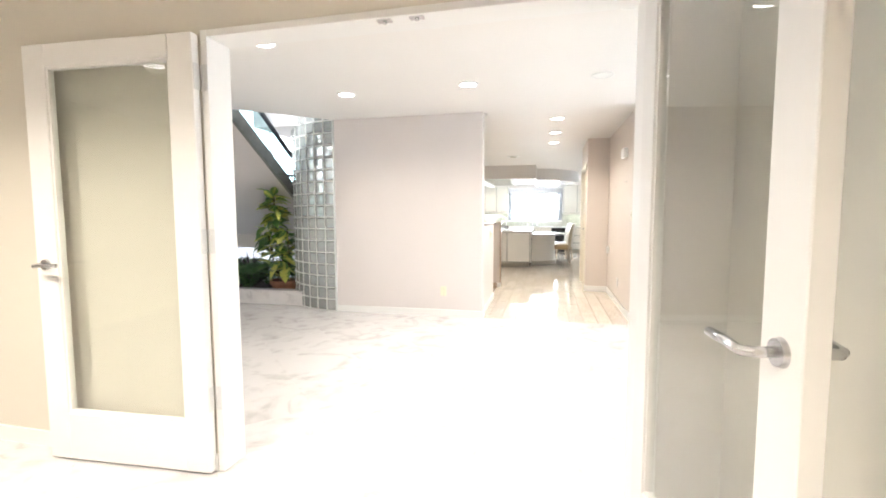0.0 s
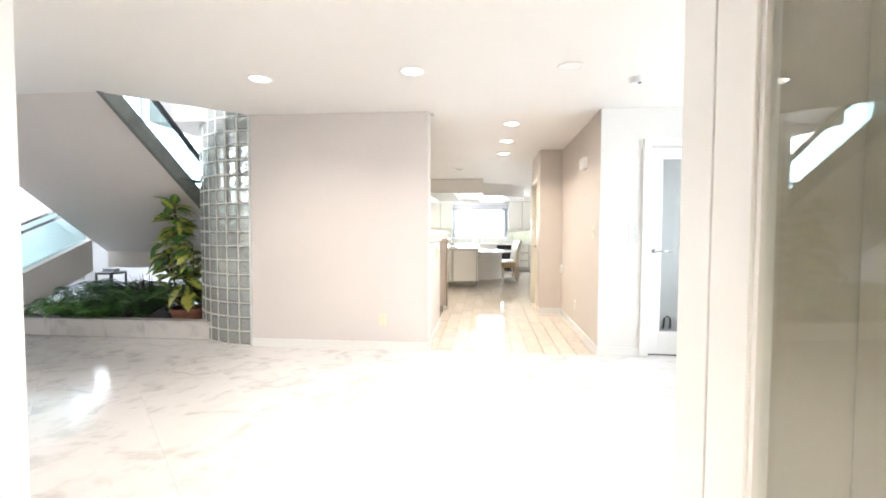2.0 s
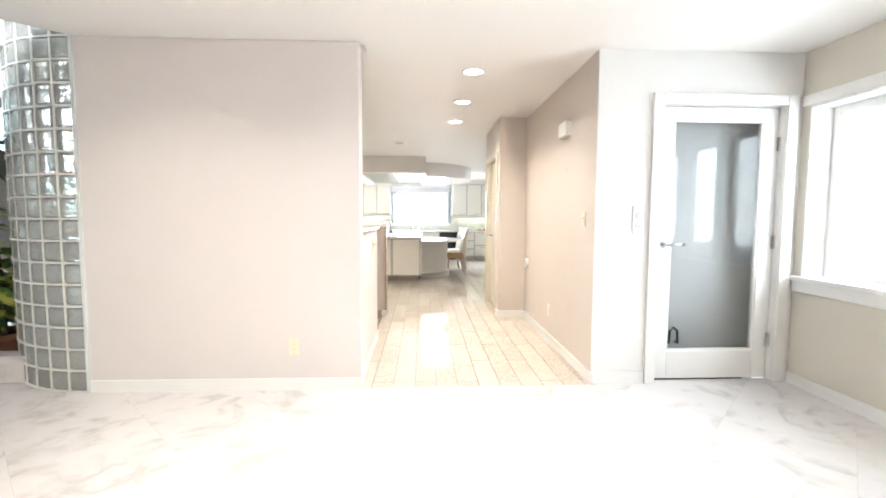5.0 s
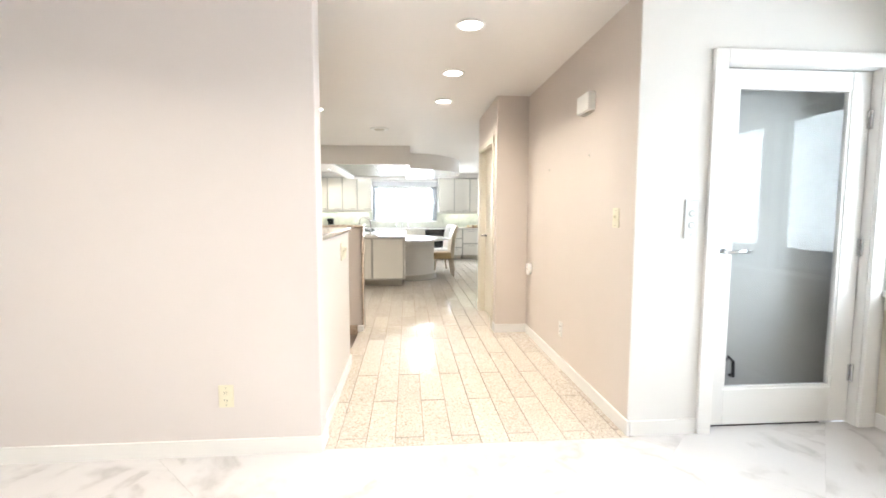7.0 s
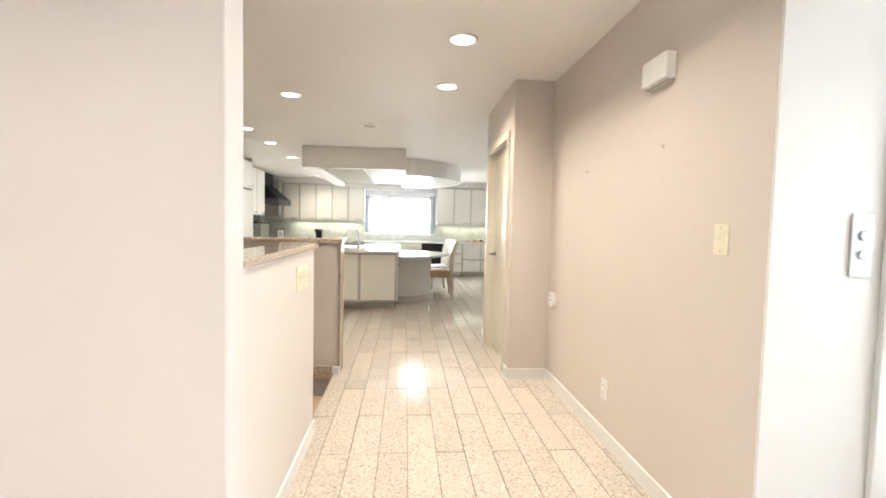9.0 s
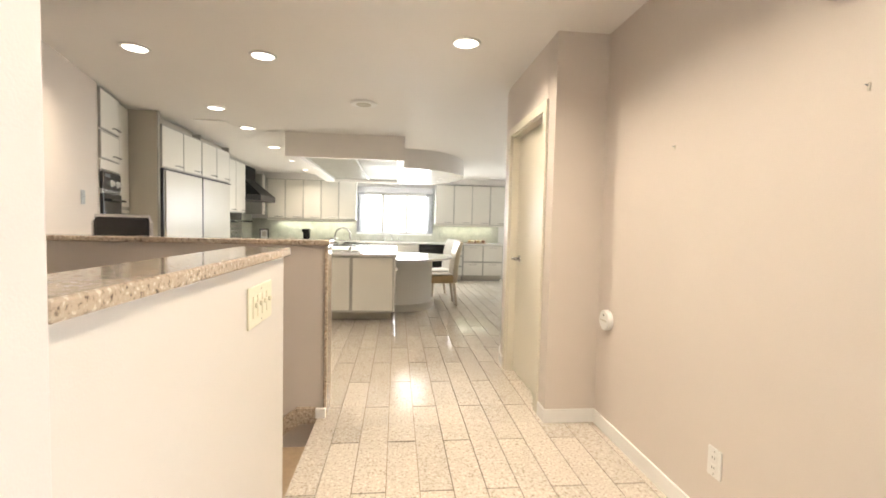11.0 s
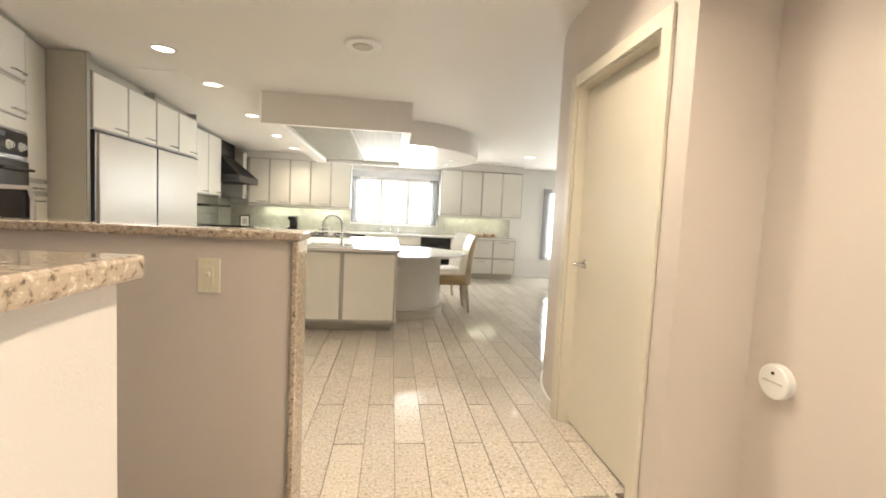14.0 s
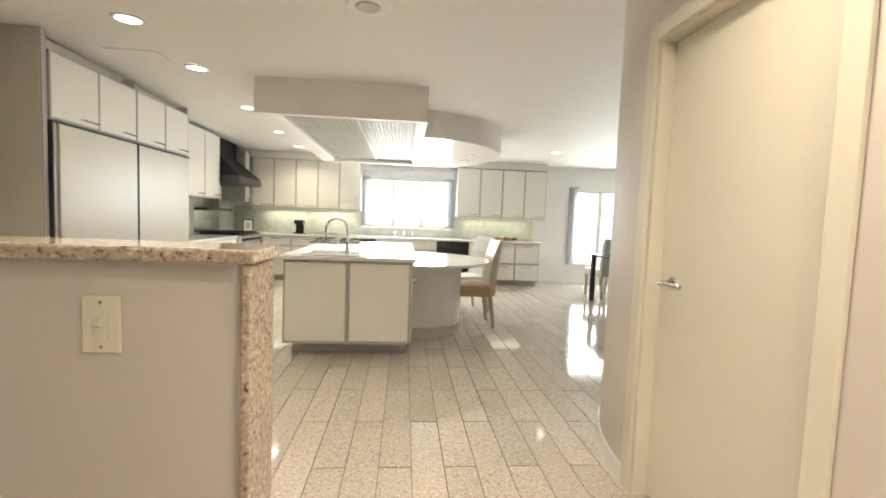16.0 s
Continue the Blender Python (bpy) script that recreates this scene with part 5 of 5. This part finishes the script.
c1 = parsons_chair("upholstered dining chair, tan seat and cream back", M_UPHSEAT, M_UPH)
c1.matrix_basis = pose(0.37, 12.27, 0, 0, 0, 2)
M_UPHW = paint("white_leather", (0.74, 0.72, 0.68), 0.4, var=0.05, scale=5, bump=0.2, bscale=140)
c2 = parsons_chair("white upholstered dining chair pushed under table", M_UPHW, M_UPHW)
c2.matrix_basis = pose(0.42, 13.02, 0, 0, 0, 22)
copy_thing(c2, pose(2.95, 14.35, 0, 0, 0, -80))
copy_thing(c2, pose(3.55, 14.35, 0, 0, 0, -95))
dt = thing("dining_table", (2.55, 13.0, 0), "dark-edged dining table by the window", "table")
boxpart("tabletop", 0, 1.7, 0, 1.0, 0.715, 0.745, M_DARK, dt, 0.004)
for x, y in ((0.04, 0.04), (1.66, 0.04), (0.04, 0.96), (1.66, 0.96)):
    boxpart("leg", x - 0.03, x + 0.03, y - 0.03, y + 0.03, 0, 0.714, M_DARK, dt, 0.003)
st = thing("bar_stool", (-2.38, 8.95, 0), "black bar stool with pale metal frame", "stool")
bm = bmesh.new()
box(bm, -0.19, 0.19, -0.02, 0.02, 0.90, 1.24)
bevel(bm, 0.018, 2)
part("backrest", bm, M_BLACK, st)
bm = bmesh.new()
tube(bm, [(-0.20, 0, 0.70), (-0.205, 0, 1.2), (-0.19, 0, 1.25), (0.19, 0, 1.25), (0.205, 0, 1.2), (0.20, 0, 0.70)], 0.013, 8)
part("back_frame", bm, M_CHROME, st)
boxpart("seat", -0.2, 0.2, 0.0, 0.38, 0.68, 0.74, M_BLACK, st, 0.015)
for x, y in ((-0.19, 0.01), (0.19, 0.01), (-0.19, 0.37), (0.19, 0.37)):
    bm = bmesh.new()
    rod(bm, (x, y, 0), (x * 0.9, y, 0.68), 0.012, 8)
    part("leg", bm, M_CHROME, st)

# light soffit over the island
sof = thing("light_soffit", (0, 0, 0), kind="structure", label="dropped ceiling box with egg-crate light panels")
SB = 2.085
bm = bmesh.new()
ell = [(-0.225 + 1.1 * math.sin(math.pi * i / 36), 13.45 - 1.32 * math.cos(math.pi * i / 36)) for i in range(37)]
for x0, x1, y0, y1 in ((-1.77, -0.225, 11.33, 11.40), (-1.77, -0.225, 14.70, 14.77), (-1.77, -1.60, 11.40, 14.70)):
    box(bm, x0, x1, y0, y1, SB, 2.445)
box(bm, -1.60, -0.30, 11.40, 14.70, SB + 0.10, SB + 0.12)
box(bm, -0.30, -0.225, 11.40, 14.70, SB, 2.445)
part("soffit_box", bm, M_CEIL, sof)
bm = bmesh.new()
prism(bm, ell, SB + 0.012, 2.40)
part("soffit_curve", bm, M_CEIL, sof)
bm = bmesh.new()
prism(bm, [(-0.225 + 1.09 * math.sin(math.pi * i / 36), 13.45 - 1.31 * math.cos(math.pi * i / 36)) for i in range(37)], SB, SB + 0.011)
M_GLOSSW = paint("gloss_white", (0.82, 0.80, 0.77), 0.2, var=0.02, scale=3)
part("gloss_panel", bm, M_GLOSSW, sof, "glossy white underside")
for x0, x1 in ((-1.58, -0.92), (-0.89, -0.32)):
    boxpart("diffuser", x0, x1, 11.42, 14.68, SB + 0.085, SB + 0.095, M_PANEL, sof)
    bm = bmesh.new()
    n = 72
    for i in range(n + 1):
        y = 11.42 + 3.26 * i / n
        box(bm, x0, x1, y - 0.0045, y + 0.0045, SB + 0.062, SB + 0.082)
    for i in range(15):
        x_ = x0 + (x1 - x0) * i / 14
        box(bm, x_ - 0.0045, x_ + 0.0045, 11.42, 14.68, SB + 0.063, SB + 0.081)
    part("egg_crate", bm, M_EDGE, sof, "egg-crate louvre")
    for y in (11.41, 12.23, 13.05, 13.87, 14.69):
        boxpart("panel_bar", x0 - 0.01, x1 + 0.01, y - 0.006, y + 0.006, SB + 0.052, SB + 0.09, M_EDGE, sof)
for x_ in (-1.59, -0.905, -0.31):
    boxpart("panel_bar", x_ - 0.007, x_ + 0.007, 11.40, 14.70, SB + 0.045, SB + 0.09, M_EDGE, sof)
for x_, y_ in ((0.05, 12.75), (0.45, 13.25), (0.45, 13.85), (0.0, 14.3)):
    e = thing("puck_light", (x_, y_, SB), "small chrome-ringed spotlight in glossy soffit", "downlight", "soffit spots")
    bm = bmesh.new()
    rod(bm, (0, 0, -0.012), (0, 0, -0.001), 0.055, 20)
    r = part("ring", bm, M_CHROME, e)
    bm = bmesh.new()
    rod(bm, (0, 0, -0.0135), (0, 0, -0.0125), 0.035, 16)
    part("lens", bm, M_PLASTIC, r)
area("luminous_lamp", (-0.95, 13.05, SB - 0.02), (-0.95, 13.05, 0), 1.2, 3.0, 41, (1.0, 0.95, 0.84), 98)


# windows of the kitchen
def sheer(name, color):
    m, t, b = tree(name)
    out = t.nodes["Material Output"]
    df, tl, tr = t.nodes.new("ShaderNodeBsdfDiffuse"), t.nodes.new("ShaderNodeBsdfTranslucent"), t.nodes.new("ShaderNodeBsdfTransparent")
    df.inputs[0].default_value = tl.inputs[0].default_value = (*color, 1)
    m1, m2 = t.nodes.new("ShaderNodeMixShader"), t.nodes.new("ShaderNodeMixShader")
    n = t.nodes.new("ShaderNodeTexNoise")
    n.inputs["Scale"].default_value = 40
    mr = t.nodes.new("ShaderNodeMapRange")
    mr.inputs[3].default_value, mr.inputs[4].default_value = 0.35, 0.55
    t.links.new(n.outputs["Fac"], mr.inputs[0])
    t.links.new(mr.outputs[0], m2.inputs[0])
    m1.inputs[0].default_value = 0.5
    t.links.new(df.outputs[0], m1.inputs[1])
    t.links.new(tl.outputs[0], m1.inputs[2])
    t.links.new(m1.outputs[0], m2.inputs[1])
    t.links.new(tr.outputs[0], m2.inputs[2])
    t.links.new(m2.outputs[0], out.inputs[0])
    t.nodes.remove(b)
    return m


M_SHEER = sheer("sheer_grey", (0.66, 0.67, 0.70))
def flat_window(name, x0, x1, z0, z1, n, label):
    w = thing(name, (0, 0, 0), kind="structure", label=label)
    boxpart("window_sill", x0 - 0.05, x1 + 0.05, 15.74, 15.86, z0 - 0.03, z0 - 0.001, M_TRIM, w, 0.003)
    for i in range(n):
        a, b = x0 + (x1 - x0) * i / n, x0 + (x1 - x0) * (i + 1) / n
        bm = bmesh.new()
        for q in ((a, a + 0.042, z0, z1), (b - 0.042, b, z0, z1), (a + 0.042, b - 0.042, z0, z0 + 0.032), (a + 0.042, b - 0.042, z1 - 0.032, z1)):
            box(bm, q[0], q[1], 15.84, 15.89, q[2], q[3])
        f = part("window_frame", bm, M_TRIM, w)
        g = boxpart("pane", a + 0.042, b - 0.042, 15.862, 15.867, z0 + 0.032, z1 - 0.032, M_GLASS, f)
        g.visible_shadow = False


flat_window("window_3", -1.19, 0.47, 1.02, 1.93, 3, "three-part white kitchen window over sink")
flat_window("window_4", 2.93, 4.6, 0.42, 1.86, 3, "wide white dining window")
structure("backdrop_kitchen", [(-5, 9, 17.6, 17.62, -1, 6)], M_OUT, "white bright haze beyond the kitchen windows")


def curtain(x0, x1, z0, z1, y, label, mat):
    t = thing("curtain", (0, 0, 0), label, "curtain", "window curtains")
    bm = bmesh.new()
    n = 28
    a, b = [], []
    for i in range(n + 1):
        x_ = x0 + (x1 - x0) * i / n
        dy = 0.018 * math.sin(i * 1.35)
        a.append((bm.verts.new((x_, y + dy, z0)), bm.verts.new((x_, y + dy * 0.7, z1))))
        b.append((bm.verts.new((x_, y + dy + 0.004, z0)), bm.verts.new((x_, y + dy * 0.7 + 0.004, z1))))
    for i in range(n):
        bm.faces.new((a[i][0], a[i + 1][0], a[i + 1][1], a[i][1]))
        bm.faces.new((b[i + 1][0], b[i][0], b[i][1], b[i + 1][1]))
    part("cloth", bm, mat, t, smooth=True)
    bm = bmesh.new()
    rod(bm, (x0 - 0.02, y, z1 + 0.01), (x1 + 0.02, y, z1 + 0.01), 0.009, 10)
    part("curtain_rod", bm, M_CHROME, t)


curtain(-1.225, -1.07, 1.03, 1.95, 15.735, "sheer grey curtain gathered beside kitchen window", M_SHEER)
curtain(0.36, 0.53, 1.03, 1.95, 15.735, "sheer grey curtain gathered beside kitchen window", M_SHEER)
curtain(2.80, 2.98, 0.40, 1.90, 15.735, "long grey curtain beside the dining window", M_SHEER)
val = thing("valance", (0, 0, 0), "grey pleated valance over kitchen window", "curtain")
boxpart("valance_board", -1.235, 0.54, 15.70, 15.77, 1.955, 2.08, M_CURTAIN, val, 0.006)

# things on the counters
cof = thing("coffee_maker", (-2.32, 15.52, BC + 0.037), "small black coffee maker on back counter", "appliance")
boxpart("machine_base", -0.08, 0.08, -0.10, 0.10, 0, 0.03, M_BLACK, cof, 0.006)
boxpart("machine_column", -0.07, 0.07, 0.02, 0.10, 0.03, 0.21, M_BLACK, cof, 0.01)
boxpart("machine_head", -0.08, 0.08, -0.09, 0.10, 0.17, 0.25, M_BLACK, cof, 0.015)
pf = thing("picture_frame", (-3.22, 15.50, BC + 0.037), "small black picture frame standing on counter", "picture frame", rz=15)
boxpart("frame_border", -0.09, 0.09, -0.012, 0.012, 0, 0.23, M_BLACK, pf, 0.003)
pm = boxpart("mat_board", -0.07, 0.07, -0.014, -0.0125, 0.02, 0.21, M_PLASTIC, pf)
boxpart("print", -0.04, 0.04, -0.0155, -0.0145, 0.06, 0.17, M_GREY, pf)
bowl = thing("white_dish", (-1.72, 15.50, BC + 0.037), "stack of white dishes on the counter", "dish")
for i in range(3):
    bm = bmesh.new()
    rod(bm, (0, 0, i * 0.022), (0, 0, i * 0.022 + 0.018), 0.06, 24, 0.12)
    part("dish", bm, M_PLASTIC, bowl)
plate = thing("serving_board", (1.52, 15.45, BC + 0.037), "wooden board with bread on the counter", "board")
boxpart("board", -0.22, 0.22, -0.12, 0.12, 0, 0.018, M_TREAD, plate, 0.005)
for i in range(6):
    bm = bmesh.new()
    bmesh.ops.create_uvsphere(bm, u_segments=12, v_segments=8, radius=0.038)
    for v_ in bm.verts:
        v_.co.x *= 1.3
        v_.co.z *= 0.8
    o = part("bread_roll", bm, (M_UPHSEAT, M_UPH, M_POT)[i % 3], plate, smooth=True)
    o.location = (-0.15 + 0.062 * i, 0.02 * (-1) ** i, 0.047)

# ---- outdoors beyond the foyer window ----
structure("ground", [(2.9, 60, -40, 110.0, -0.35, -0.30)], paint("pale_concrete", (0.76, 0.755, 0.75), 0.9, var=0.1, scale=2, bump=0.4), "pale concrete forecourt")
structure("backdrop", [(40, 40.1, -40, 110, -0.35, 26)], M_OUT, "white overcast distance")
random.seed(11)
M_BARK = paint("grey_bark", (0.14, 0.12, 0.10), 0.9, var=0.25, scale=9, bump=0.6)
for i in range(9):
    tr = thing("bare_tree", (random.uniform(8, 16), -6 + i * 2.1 + random.uniform(-0.6, 0.6), -0.30), "bare grey tree in the forecourt", "tree", "bare trees outdoors")
    bm = bmesh.new()
    rod(bm, (0, 0, 0), (0.1, 0.05, 4.5), 0.11, 10, 0.05)
    part("trunk", bm, M_BARK, tr)
    bm = bmesh.new()
    for k in range(16):
        h = random.uniform(1.3, 4.3)
        a = random.uniform(0, 6.28)
        L = random.uniform(0.8, 1.8)
        p0 = Vector((0.1 * h / 4.5, 0.05 * h / 4.5, h))
        p1 = p0 + Vector((math.cos(a) * L * 0.6, math.sin(a) * L * 0.6, L * 0.5))
        rod(bm, p0, p1, 0.03, 6, 0.015)
        for q in range(4):
            b_ = a + random.uniform(-0.9, 0.9)
            s0 = p0.lerp(p1, random.uniform(0.4, 1.0))
            rod(bm, s0, s0 + Vector((math.cos(b_) * L * 0.45, math.sin(b_) * L * 0.45, L * 0.35)), 0.012, 5, 0.005)
    part("branches", bm, M_BARK, tr)

# ---- floor tiles ----
def clip(poly, x0, x1, y0, y1):
    for axis, lim, sign in ((0, x0, 1), (0, x1, -1), (1, y0, 1), (1, y1, -1)):
        out = []
        for i in range(len(poly)):
            p, q = poly[i], poly[(i + 1) % len(poly)]
            pin, qin = (p[axis] - lim) * sign >= 0, (q[axis] - lim) * sign >= 0
            if pin:
                out.append(p)
            if pin != qin:
                u = (lim - p[axis]) / (q[axis] - p[axis])
                out.append((p[0] + u * (q[0] - p[0]), p[1] + u * (q[1] - p[1])))
        poly = out
        if len(poly) < 3:
            return []
    return poly


def poly_area(p):
    return abs(sum(p[i][0] * p[(i + 1) % len(p)][1] - p[(i + 1) % len(p)][0] * p[i][1] for i in range(len(p)))) / 2


foyer_floor = thing("floor_foyer", (0, 0, 0), kind="structure", label="polished white marble tiles laid on the diagonal")
S = 0.61
cache = {}
for i in range(-16, 17):
    for j in range(-16, 17):
        u, v = i * S, j * S
        h = S / 2 - 0.0003
        c45 = math.sqrt(0.5)
        cx, cy = (u - v) * c45 - 1.0, (u + v) * c45 + 2.2
        if not (-6.6 < cx < 3.0 and -2.0 < cy < 6.6):
            continue
        quad = [(cx + (a - b) * c45, cy + (a + b) * c45) for a, b in ((-h, -h), (h, -h), (h, h), (-h, h))]
        for rect in ((-6.6, 2.5, -1.85, 5.794), (-6.6, -2.62, 5.794, 5.97), (0.98, 2.5, 5.794, 5.88)):
            p = clip(quad, *rect)
            if len(p) < 3 or poly_area(p) < 0.0008:
                continue
            full = poly_area(p) > 4 * h * h - 1e-4
            if full and "tile" in cache:
                me = cache["tile"]
            else:
                bm = bmesh.new()
                prism(bm, [(x - cx, y - cy) for x, y in p], -0.012, 0.0)
                me = mesh_of("marble_tile", bm, M_MARBLE)
                if full:
                    cache["tile"] = me
            o = new("marble_tile", me)
            o.parent = foyer_floor
            o.location = (cx, cy, 0)

kit_floor = thing("floor_kitchen", (0, 0, 0), kind="structure", label="speckled tan granite plank tiles with dark joints")
TW, TL, X0 = 0.1585, 0.968, -0.655
rest = bmesh.new()
for i in range(-19, 37):
    xa = X0 + i * TW
    y = 7.825 + (0 if i % 2 == 0 else 0.4875) - 3 * TL
    while y < 15.8:
        quad = [(xa + 0.002, y + 0.004), (xa + TW - 0.002, y + 0.004), (xa + TW - 0.002, y + TL - 0.004), (xa + 0.002, y + TL - 0.004)]
        for rect in ((-0.79, 0.98, 5.797, 8.03), (-0.79, 0.65, 8.03, 8.33), (-3.58, 4.72, 8.33, 15.78)):
            p = clip(quad, *rect)
            if len(p) < 3 or poly_area(p) < 0.0006:
                continue
            cx, cy = sum(q[0] for q in p) / len(p), sum(q[1] for q in p) / len(p)
            if -1.7 < cx < 2.4 and cy < 14.2:
                full = poly_area(p) > (TW - 0.004) * (TL - 0.008) - 1e-4
                if full and "plank" in cache:
                    me = cache["plank"]
                else:
                    bm = bmesh.new()
                    prism(bm, [(q[0] - cx, q[1] - cy) for q in p], -0.012, 0.0)
                    me = mesh_of("granite_tile", bm, M_GRANITE)
                    if full:
                        cache["plank"] = me
                o = new("granite_tile", me)
                o.parent = kit_floor
                o.location = (cx, cy, 0)
            else:
                prism(rest, p, -0.012, 0.0)
        y += TL
far = part("granite_tiles_far", rest, M_GRANITE, kit_floor)
far["kind"] = "stuff"
